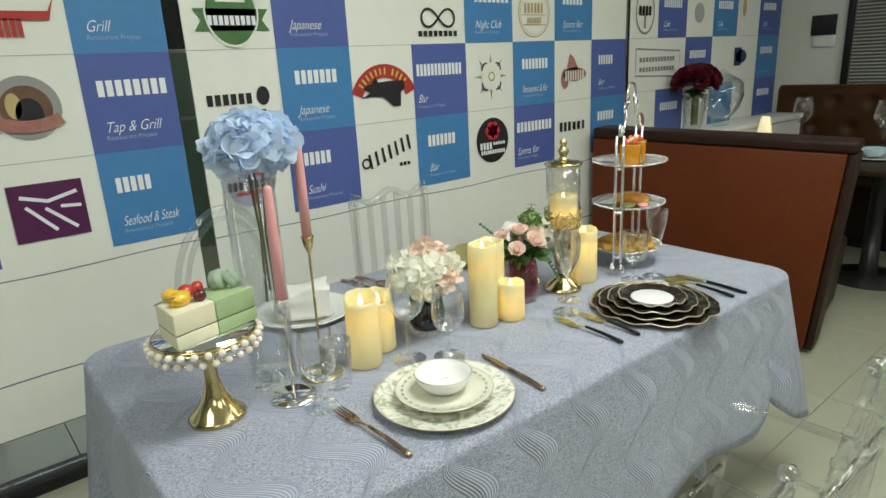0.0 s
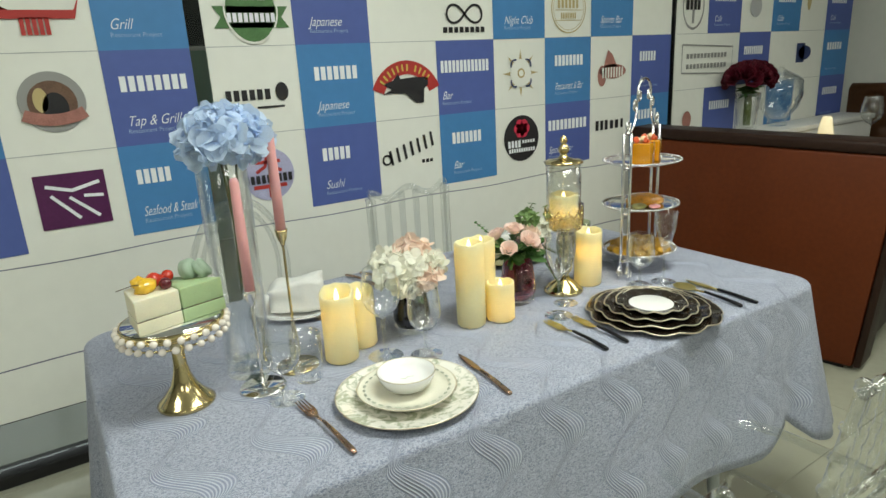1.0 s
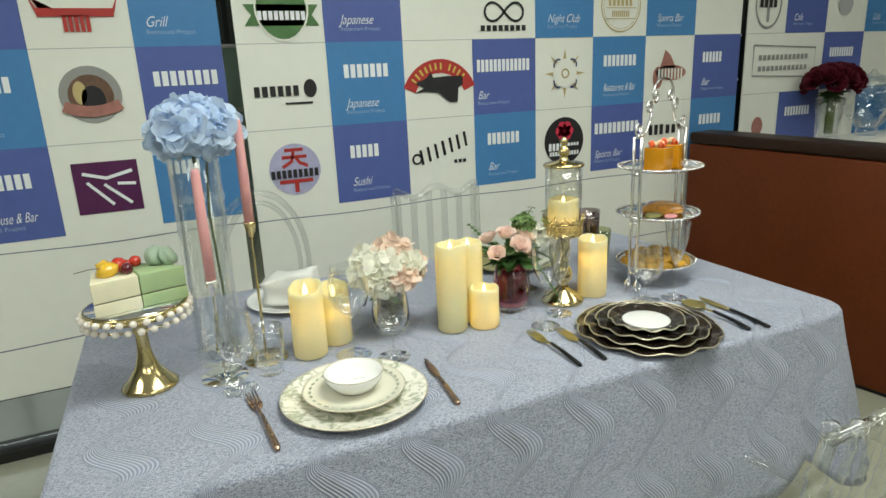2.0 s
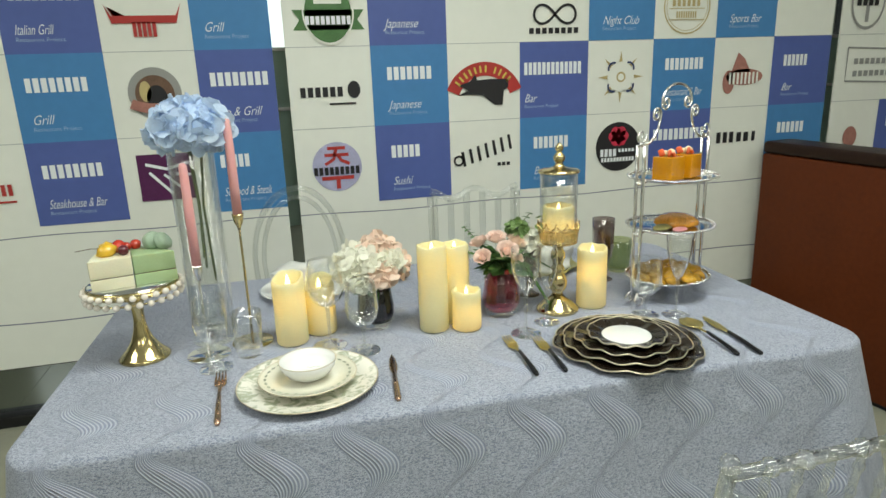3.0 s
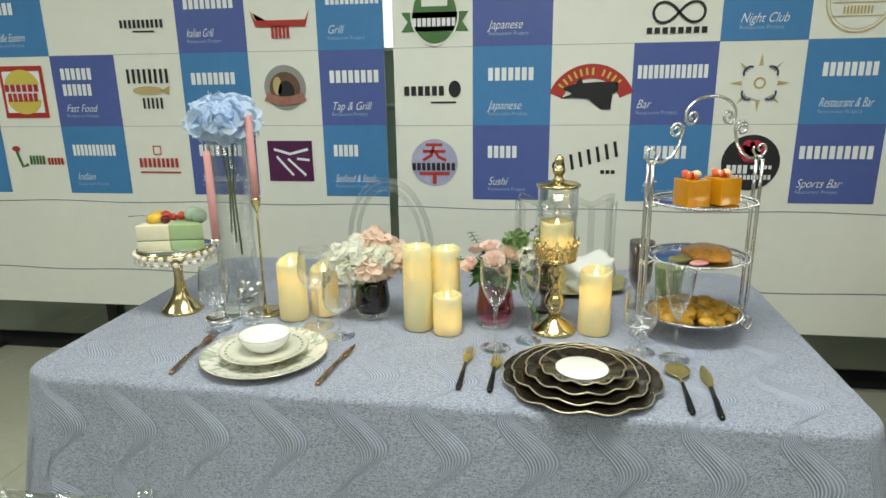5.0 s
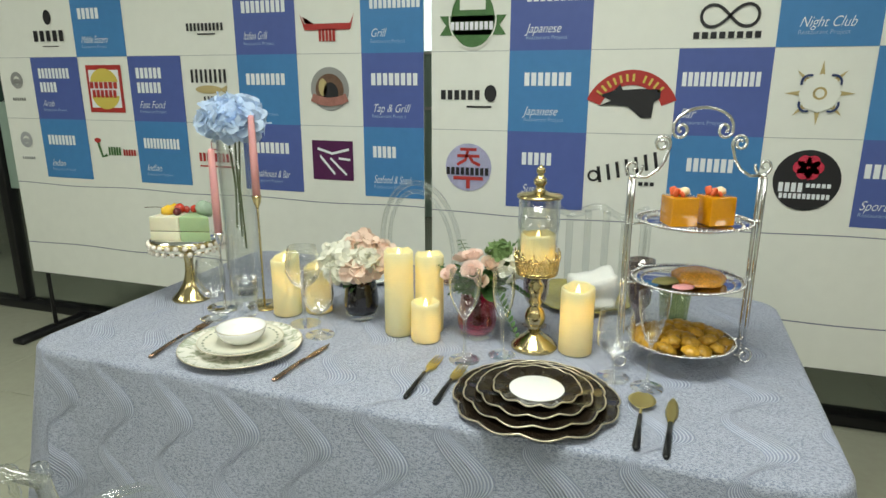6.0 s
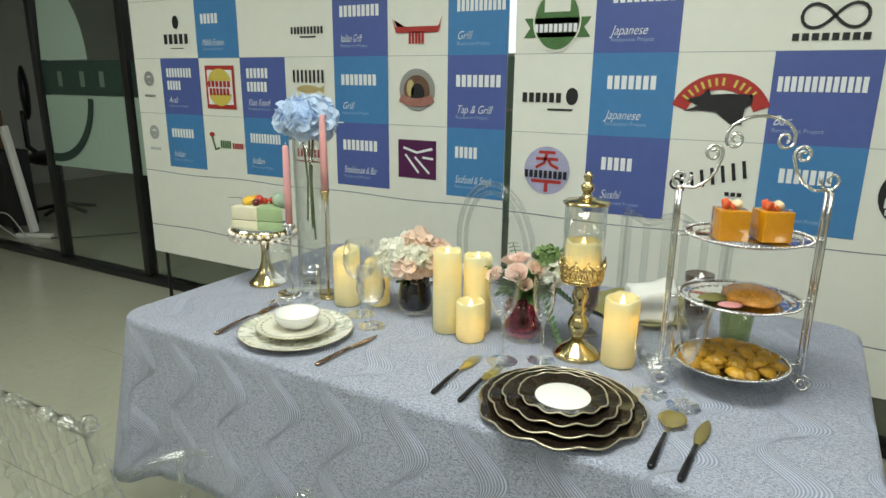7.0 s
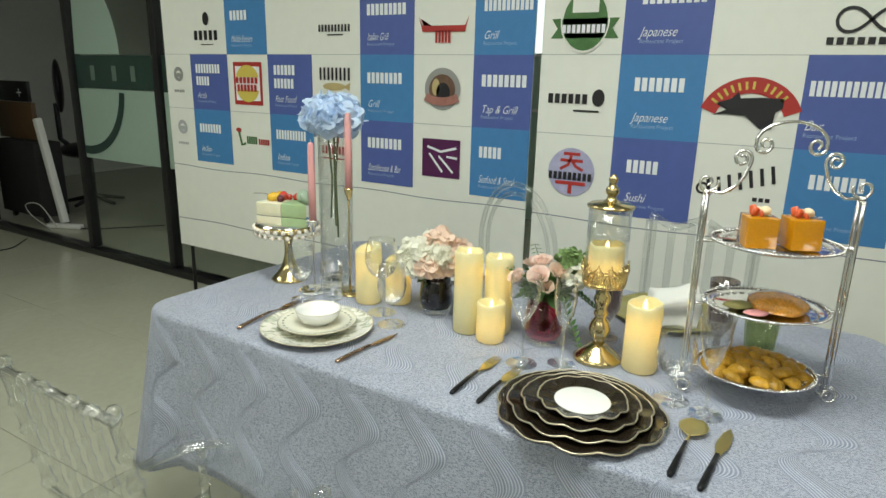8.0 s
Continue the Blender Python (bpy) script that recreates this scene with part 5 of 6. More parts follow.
tinted(1.543, 1.873, 0.185, 0.032, PURPLE_GLASS, "purple waffle-cut glass goblet")
tinted(1.289, 1.822, 0.165, 0.034, PURPLE_GLASS, "purple waffle-cut glass goblet")
s = thing("tumbler", 1.631, 1.936, TZ + 0.001, "green ribbed glass tumbler", "tumbler")
part("glass", lathe([(0, 0), (0.030, 0), (0.034, 0.01), (0.040, 0.10), (0.038, 0.10), (0.032, 0.014), (0, 0.012)], 40, waffle), GREEN_GLASS, s)

# ---- place settings ----
def plate_profile(r, h, inner=0.62):
    return [(0, 0.0), (r * inner, 0.0), (r * inner + 0.004, 0.002), (r * 0.97, h - 0.002), (r, h), (r - 0.002, h + 0.0022), (r * 0.95, h), (r * inner + 0.004, 0.0052), (r * inner - 0.004, 0.0042), (0, 0.0042)]


def china_material():
    m = mat("floral_china", (0.74, 0.72, 0.62), 0.12, coat=0.4)
    nt = m.node_tree
    b = nt.nodes["Principled BSDF"]
    tc = nt.nodes.new("ShaderNodeTexCoord")
    n = nt.nodes.new("ShaderNodeTexNoise")
    n.inputs["Scale"].default_value, n.inputs["Detail"].default_value, n.inputs["Distortion"].default_value = 38.0, 5.0, 1.2
    nt.links.new(tc.outputs["Object"], n.inputs["Vector"])
    cr = nt.nodes.new("ShaderNodeMapRange")
    cr.inputs[1].default_value, cr.inputs[2].default_value = 0.47, 0.60
    nt.links.new(n.outputs["Fac"], cr.inputs[0])
    nt.links.new(mix_color(nt, cr.outputs[0], (0.80, 0.78, 0.70), (0.42, 0.45, 0.34)), b.inputs["Base Color"])
    return m


FLORAL = china_material()
p1x, p1y = 0.6605, 1.449
p = thing("charger_plate", p1x, p1y, TZ + 0.001, "cream china plate with a grey-green floral rim", "plate")
part("dish", lathe(plate_profile(0.141, 0.016), 64), FLORAL, p)
part("gold_edge", tube([(0.1405 * math.cos(t), 0.1405 * math.sin(t), 0.0172) for t in [2 * math.pi * q / 72 for q in range(72)]], 0.0013, 6, True), GOLD_RIM, p)
p = thing("salad_plate", p1x, p1y, TZ + 0.0165, "cream china plate with thin gold edge", "plate")
part("dish", lathe(plate_profile(0.098, 0.012), 56), CREAM_CHINA, p)
part("gold_edge", tube([(0.0976 * math.cos(t), 0.0976 * math.sin(t), 0.0132) for t in [2 * math.pi * q / 64 for q in range(64)]], 0.0010, 6, True), GOLD_RIM, p)
part("printed_ring", moved(merge(*[moved(disc(0, 0, 0.006, 0.003, 8), pose(0.084 * math.cos(a), 0.084 * math.sin(a), 0.0118, 90, 0, math.degrees(a) + 90)) for a in [2 * math.pi * k / 30 for k in range(30)]]), pose(0, 0, 0)), CHINA_PATTERN, p)
p = thing("soup_bowl", p1x + 0.002, p1y + 0.003, TZ + 0.022, "small white china bowl with gold edge", "bowl")
part("dish", lathe([(0, 0), (0.028, 0), (0.029, 0.004), (0.044, 0.010), (0.053, 0.023), (0.0575, 0.037), (0.056, 0.0375), (0.051, 0.025), (0.042, 0.013), (0.024, 0.008), (0, 0.007)], 48), PORCELAIN, p)
part("gold_edge", tube([(0.0568 * math.cos(t), 0.0568 * math.sin(t), 0.0375) for t in [2 * math.pi * q / 56 for q in range(56)]], 0.0010, 6, True), GOLD_RIM, p)
part("printed_spray", moved(stroke([(-0.012, 0.0), (-0.004, 0.006), (0.004, 0.001), (0.013, 0.007)], 0.002), pose(0.01, 0.020, 0.0115, 90, 0, 0) @ pose(0, 0, 0)), CHINA_PATTERN, p)


def scalloped(x, y, z, r, rz, label, white=False):
    """A dark plate with a curled, pointed edge of twelve lobes and a gold rim."""
    p = thing("scalloped_plate", x, y, z, label, "plate", rz, group="stack of scalloped plates")

    def edge(a):
        return 0.968 + 0.042 * abs(math.sin(6 * a)) ** 0.75 + 0.016 * abs(math.sin(3 * a + r * 30)) + 0.008 * math.sin(5 * a + r * 40)

    def wob(a, rr, zz):
        k = min(1.0, max(0.0, (rr / r - 0.6) / 0.4))
        return rr * (1 + (edge(a) - 1) * k), zz + k * 0.0022 * math.cos(12 * a)

    part("dish", lathe(plate_profile(r, 0.012, 0.60), 144, wob), BROWN_GLAZE, p)
    part("gold_edge", tube([(r * edge(t) * math.cos(t), r * edge(t) * math.sin(t), 0.0132 + 0.0022 * math.cos(12 * t)) for t in [2 * math.pi * q / 144 for q in range(144)]], 0.0017, 6, True), GOLD_RIM, p)
    if white:
        part("white_centre", lathe([(0, 0.0046), (0.0535, 0.0046), (0.0545, 0.0064), (0.052, 0.0072), (0, 0.0068)], 40), PORCELAIN, p, "plain white round centre")
    return p


p2x, p2y = 1.3605, 1.418
scalloped(p2x, p2y, TZ + 0.001, 0.160, 0, "large dark brown plate with scalloped gold rim")
scalloped(p2x - 0.002, p2y + 0.002, TZ + 0.0075, 0.137, 9, "dark brown plate with scalloped gold rim, stacked")
scalloped(p2x - 0.001, p2y + 0.004, TZ + 0.014, 0.112, 3, "dark brown plate with scalloped gold rim, stacked")
scalloped(p2x + 0.002, p2y + 0.006, TZ + 0.0205, 0.085, 13, "small dark brown scalloped plate with white centre", True)


def on_axis(tip, end):
    d = Vector(end) - Vector(tip)
    return d.length, math.degrees(math.atan2(d.y, d.x))


def flat_outline(pts, t, m0):
    """A thin bar of varying half-width along x: points (x, half-width, height)."""
    bm = bmesh.new()
    rows = []
    for x, w, z in pts:
        rows.append([bm.verts.new(m0 @ Vector((x, s * w, z + e))) for s, e in ((-1, 0), (-0.6, t), (0.6, t), (1, 0), (0.6, -t), (-0.6, -t))])
    for a, b in zip(rows, rows[1:]):
        for k in range(6):
            bm.faces.new((a[k], a[(k + 1) % 6], b[(k + 1) % 6], b[k]))
    bm.faces.new(rows[0][::-1])
    bm.faces.new(rows[-1])
    bmesh.ops.recalc_face_normals(bm, faces=bm.faces)
    return bm


def fork(tip, end, metal, grip, label, grp):
    ln, rz = on_axis(tip, end)
    f = thing("fork", tip[0], tip[1], TZ + 0.004, label, "fork", rz, group=grp)
    I = Matrix.Identity(4)
    for k in range(4):
        yy = -0.0096 + 0.0064 * k
        part("tine", tube([(0, yy * 0.92, 0.004), (0.02, yy, 0.002), (0.046, yy, 0.003)], [0.0010, 0.0019, 0.0023], 8), metal, f)
    part("head", flat_outline([(0.044, 0.0122, 0.003), (0.058, 0.0118, 0.001), (0.068, 0.0080, 0.001), (0.078, 0.0035, 0.004), (ln * 0.52, 0.0028, 0.007)], 0.0013, I), metal, f)
    part("grip", flat_outline([(ln * 0.47, 0.0036, 0.0072), (ln * 0.7, 0.0052, 0.006), (ln * 0.95, 0.0068, 0.002), (ln, 0.0042, 0.001)], 0.0030, I), grip, f, "dark grip" if grip is BLACK_HANDLE else "")


def knife(tip, end, metal, grip, label, grp, k=1.0):
    ln, rz = on_axis(tip, end)
    f = thing("table_knife", tip[0], tip[1], TZ + 0.004, label, "knife", rz, group=grp)
    I = Matrix.Identity(4)
    part("blade", flat_outline([(0, 0.0012 * k, 0.001), (0.02, 0.0065 * k, 0.001), (0.05, 0.0088 * k, 0.001), (0.075, 0.0082 * k, 0.001), (0.09, 0.005 * k, 0.002), (ln * 0.5, 0.0042, 0.003)], 0.0010, I), metal, f)
    part("grip", flat_outline([(ln * 0.47, 0.0046, 0.003), (ln * 0.7, 0.0056, 0.003), (ln * 0.96, 0.0066, 0.001), (ln, 0.0042, 0.001)], 0.0032, I), grip, f, "dark grip" if grip is BLACK_HANDLE else "")


def spoon(tip, end, metal, grip, label):
    ln, rz = on_axis(tip, end)
    f = thing("spoon", tip[0], tip[1], TZ + 0.004, label, "spoon", rz, group="black and gold cutlery")
    bm = bmesh.new()
    rows = []
    for i in range(9):
        t = i / 8
        x, w = 0.066 * t, 0.0265 * math.sin(math.pi * min(0.985, 0.05 + 0.92 * t)) ** 0.6
        rows.append([bm.verts.new((x, w * q, 0.0065 - 0.006 * (1 - q * q) * math.sin(math.pi * (0.1 + 0.8 * t)))) for q in (-1, -0.7, -0.35, 0, 0.35, 0.7, 1)])
    for a, b in zip(rows, rows[1:]):
        for k in range(6):
            bm.faces.new((a[k], a[k + 1], b[k + 1], b[k]))
    bmesh.ops.recalc_face_normals(bm, faces=bm.faces)
    bmesh.ops.solidify(bm, geom=bm.faces[:], thickness=0.0012)
    part("bowl", bm, metal, f)
    part("neck", tube([(0.066, 0, 0.0055), (0.085, 0, 0.006), (ln * 0.52, 0, 0.008)], [0.0026, 0.0026, 0.003], 10), metal, f)
    part("grip", flat_outline([(ln * 0.47, 0.0036, 0.0082), (ln * 0.75, 0.0052, 0.006), (ln * 0.96, 0.0070, 0.002), (ln, 0.0042, 0.001)], 0.0032, Matrix.Identity(4)), grip, f, "dark grip")


fork((0.482, 1.566), (0.492, 1.341), ROSE_GOLD, ROSE_GOLD, "antique copper coloured dinner fork", "copper cutlery")
knife((0.846, 1.536), (0.823, 1.328), ROSE_GOLD, ROSE_GOLD, "antique copper coloured table knife", "copper cutlery")
fork((1.120, 1.548), (1.114, 1.343), CUTLERY_GOLD, BLACK_HANDLE, "gold dinner fork with black handle", "black and gold cutlery")
fork((1.185, 1.520), (1.177, 1.340), CUTLERY_GOLD, BLACK_HANDLE, "gold dessert fork with black handle", "black and gold cutlery")
spoon((1.564, 1.503), (1.555, 1.297), CUTLERY_GOLD, BLACK_HANDLE, "gold soup spoon with black handle")
knife((1.622, 1.507), (1.604, 1.285), CUTLERY_GOLD, BLACK_HANDLE, "gold table knife with black handle", "black and gold cutlery", 1.35)

# far side of the table
p = thing("dinner_plate", 1.384, 2.058, TZ + 0.001, "olive green leaf-edged plate", "plate")
part("dish", lathe(plate_profile(0.150, 0.016), 96, lambda a, r, z: (r * (1 + (0.04 * math.sin(9 * a) if r > 0.1 else 0)), z)), OLIVE_GLAZE, p)


def napkin(x, y, z, rz, w, d, h, label, seed):
    bm = box(-w / 2, -d / 2, 0, w / 2, d / 2, h)
    bmesh.ops.subdivide_edges(bm, edges=bm.edges[:], cuts=7, use_grid_fill=True)
    for v in bm.verts:
        k = v.co.z / h
        v.co += Vector((noise.noise(v.co * 22 + Vector((seed, 0, 0))), noise.noise(v.co * 22 + Vector((0, seed, 4))), 0)) * 0.012
        v.co.z += k * (0.016 * noise.noise(v.co * 14 + Vector((3, seed, 0))) + 0.16 * v.co.x)
    return tagged(part("napkin", bm, NAPKIN, at=pose(x, y, z, 0, 0, rz)), label, "napkin", group="folded napkins")


napkin(1.420, 1.982, TZ + 0.018, 25, 0.11, 0.09, 0.085, "white folded linen napkin on a plate", 3)
p = thing("dinner_plate", 0.686, 2.073, TZ + 0.001, "round dark rimmed plate", "plate")
part("dish", lathe(plate_profile(0.135, 0.015), 64), PORCELAIN, p)
napkin(0.672, 2.043, TZ + 0.018, -30, 0.14, 0.10, 0.075, "white folded linen napkin standing on a plate", 8)
fork((0.935, 2.06), (0.903, 2.235), ROSE_GOLD, ROSE_GOLD, "antique copper coloured dinner fork", "copper cutlery")
spoon((0.974, 2.06), (0.95, 2.225), ROSE_GOLD, ROSE_GOLD, "antique copper coloured spoon")


# ---- three-tier stand ----
sx0, sy0, srz = 1.638, 1.689, 22.5
st = thing("tiered_stand", sx0, sy0, TZ + 0.001, "silver three-tier serving stand with scrolled handle", "cake stand", srz)
HALF = 0.141
TIERS = ((0.051, 0.113, 0.106), (0.190, 0.1165, 0.109), (0.320, 0.1175, 0.110))
for z, ra, rb in TIERS:
    tray = part("tray", moved(lathe([(0, 0), (0.80, 0), (0.90, 0.004), (1.0, 0.009), (1.0, 0.011), (0.89, 0.007), (0.79, 0.003), (0, 0.003)], 56), Matrix.Diagonal((ra, rb, 1, 1))), SILVER, st)
    tray.matrix_basis = pose(0, 0, z)
    part("beaded_rim", merge(*[ball(0.0034, 1, (ra * math.cos(a), rb * math.sin(a), 0.011)) for a in [2 * math.pi * k / 84 for k in range(84)]]), SILVER, tray, "rim of small silver beads")
    part("etched_band", moved(merge(*[moved(tube([(0.006 * math.cos(t), 0.006 * math.sin(t), 0.0052) for t in [2 * math.pi * q / 8 for q in range(8)]], 0.0009, 4, True), pose(0.86 * ra * math.cos(a), 0.86 * rb * math.sin(a), 0)) for a in [2 * math.pi * k / 36 for k in range(36)]]), pose(0, 0, 0)), SILVER, tray)
for s in (-1, 1):
    for k, yo in enumerate((-0.010, 0.010)):
        part("rod", tube([(s * HALF, yo, 0.018), (s * HALF, yo, 0.42)], 0.0042, 10), SILVER, st)
    for z, ra, rb in TIERS:
        part("joint", merge(ball(0.0058, 2, (s * HALF, 0, z + 0.004)), tube([(s * (ra - 0.003), 0, z + 0.006), (s * HALF, 0, z + 0.004)], 0.003, 8), tube([(s * HALF, -0.012, z + 0.004), (s * HALF, 0.012, z + 0.004)], 0.0042, 8)), SILVER, st)
    curl = [(s * (HALF + (0.006 + 0.014 * (1 - q / 22)) * math.sin(q * 0.42) * 0.9), 0.0, 0.022 - 0.0 + (0.004 + 0.014 * (1 - q / 22)) * math.cos(q * 0.42) - 0.002) for q in range(22)]
    for yo in (-0.011, 0.011):
        part("scroll_foot", tube([(x, yo * (1 + 0.6 * math.sin(i * 0.2)), max(z, 0.003)) for i, (x, _, z) in enumerate(curl)], 0.0030, 8), SILVER, st)
    # scrolled top
    pts = []
    for q in range(26):
        t = q / 25
        a = 1.2 + 8.0 * (1 - t)
        r = 0.004 + 0.017 * t
        pts.append((s * (HALF + 0.000 + r * math.cos(a + 1.7)), 0, 0.442 + r * math.sin(a + 1.7)))
    part("top_scroll", tube(pts, 0.0030, 8), SILVER, st)
    part("finial", ball(0.0068, 2, (s * HALF, 0, 0.422)), SILVER, st)


def spiral(cx, cz, r0, r1, a0, a1, n=24):
    return [(cx + (r0 + (r1 - r0) * q / n) * math.cos(radians(a0 + (a1 - a0) * q / n)), 0, cz + (r0 + (r1 - r0) * q / n) * math.sin(radians(a0 + (a1 - a0) * q / n))) for q in range(n + 1)]


for s in (-1, 1):
    low = [(0.140, 0, 0.433), (0.115, 0, 0.432), (0.092, 0, 0.446), (0.078, 0, 0.466), (0.070, 0, 0.490)] + spiral(0.086, 0.500, 0.018, 0.005, 190, -330)
    part("handle_scroll", tube([(s * x * 0.966, y, z - 0.010) for x, y, z in low], 0.0034, 8), SILVER, st)
arch = spiral(-0.048, 0.528, 0.004, 0.018, 620, 200) + [(0.066 * math.cos(radians(a)), 0, 0.530 + 0.042 * math.sin(radians(a))) for a in range(170, 9, -10)] + [(-x, y, z) for x, y, z in spiral(-0.048, 0.528, 0.004, 0.018, 620, 200)][::-1]
part("handle", tube([(x * 0.966, y, z - 0.010) for x, y, z in arch], 0.0034, 8), SILVER, st)

R = Matrix.Translation((sx0, sy0, TZ + 0.001)) @ Matrix.Rotation(radians(srz), 4, "Z")


def on_stand(x, y, z):
    return R @ Vector((x, y, z))


for k, ox in enumerate((-0.040, 0.038)):
    q = on_stand(ox, -0.012, 0.324)
    c = thing("mousse_cube", q.x, q.y, q.z, "amber glazed cake cube topped with fruit", "cake", srz + 6 * k, group="amber cake cubes")
    part("cube", box(-0.0285, -0.0285, 0, 0.0285, 0.0285, 0.060, 0.0022, 2), CAKE_AMBER, c)
    for ox_, oy_, rr_ in ((-0.017, -0.010, 30), (-0.009, 0.012, 120)):
        part("strawberry_wedge", moved(box(-0.0075, -0.004, 0, 0.0075, 0.004, 0.018, 0.0035, 2), pose(ox_, oy_, 0.0605, 12, 24, rr_)), FRUIT_PEACH, c, "cut strawberry piece")
    part("strawberry_wedge", moved(box(-0.006, -0.004, 0, 0.006, 0.004, 0.012, 0.003, 2), pose(0.000, -0.015, 0.0605, 30, 0, 250)), FRUIT_PEACH, c)
    part("cream_dab", ball(0.0110, 2, (0.008, 0.000, 0.069), (1, 1, 0.85), lump=0.15, seed=k), CREAM_BLOB, c)
    part("cream_dab", ball(0.0085, 2, (0.003, 0.014, 0.066), lump=0.25, seed=k + 3), CREAM_BLOB, c)
    part("mint_leaf", leaves([((0.014, -0.004, 0.0605), (0.6, -0.5, 0.7), 0.2, 0.026, 0.008), ((0.016, 0.008, 0.0605), (0.5, 0.3, 0.8), 0.4, 0.024, 0.008), ((0.012, 0.004, 0.0605), (0.8, -0.1, 0.4), -0.2, 0.022, 0.007)]), PALE_LEAF, c)
q = on_stand(0.022, -0.004, 0.194)
c = thing("glazed_bun", q.x, q.y, q.z, "round glazed golden brown bun", "bun")
part("dough", lathe([(0, 0), (0.048, 0), (0.056, 0.006), (0.054, 0.016), (0.040, 0.026), (0.018, 0.031), (0, 0.032)], 32, lambda a, r, z: (r * (1 + 0.05 * math.sin(5 * a) * (r > 0.03)), z)), BUN, c)
q = on_stand(-0.052, -0.02, 0.194)
c = thing("salad_leaf", q.x, q.y, q.z, "green leaf garnish with pink slices", "garnish", 20)
part("leaf", ball(0.026, 2, (0, 0.01, 0.006), (1.2, 0.8, 0.28), 0.3), OLIVE_LEAF, c)
part("slice", ball(0.018, 2, (0.02, -0.03, 0.005), (1.3, 0.9, 0.25), 0.2), mat("pink_ham", (0.65, 0.28, 0.28), 0.35, var=0.2, scale=50), c)
du = None
for lay, n, rr, z in ((0, 13, 0.080, 0.0615), (0, 8, 0.049, 0.0615), (0, 3, 0.018, 0.0615), (1, 9, 0.060, 0.0735), (1, 5, 0.028, 0.0740)):
    for k in range(n):
        a = 2 * math.pi * k / n + lay + 0.25 * rnd.random()
        q = on_stand(rr * 1.08 * math.cos(a), rr * 0.9 * math.sin(a), z)
        m = pose(q.x, q.y, q.z, rnd.uniform(-24, 24), rnd.uniform(-24, 24), rnd.uniform(0, 360))
        if du is None:
            du = tagged(part("dumpling", lathe([(0, -0.008), (0.012, -0.008), (0.0195, -0.002), (0.0185, 0.004), (0.012, 0.009), (0.005, 0.0115), (0, 0.010)], 27, lambda a, r, z: (r * (1 + 0.11 * math.sin(9 * a) + 0.12 * math.sin(2 * a)), z + 0.0012 * math.sin(3 * a))), DUMPLING, at=m), "golden pleated dumpling piled on a silver tray", "dumpling", "dumplings")
        else:
            copy_thing(du, m)


# ---- clear chairs ----
def clear_part(name, bm, parent):
    o = part(name, bm, ACRYLIC, parent)
    o.visible_shadow = False
    return o


def ringed(p0, p1, r, rings, seg=10):
    """A turned bar with raised collars at the given fractions of its length."""
    pts, rad = [], []
    a, b = Vector(p0), Vector(p1)
    ln = (b - a).length
    stops = [(0, r)]
    for f in rings:
        for d, k in ((-0.007, 1.0), (-0.004, 1.42), (0.004, 1.42), (0.007, 1.0)):
            stops.append((f + d / ln * 1.0, r * k))
    stops.append((1, r))
    for f, q in sorted(stops):
        pts.append(a.lerp(b, min(max(f, 0), 1)))
        rad.append(q)
    return tube(pts, rad, seg)


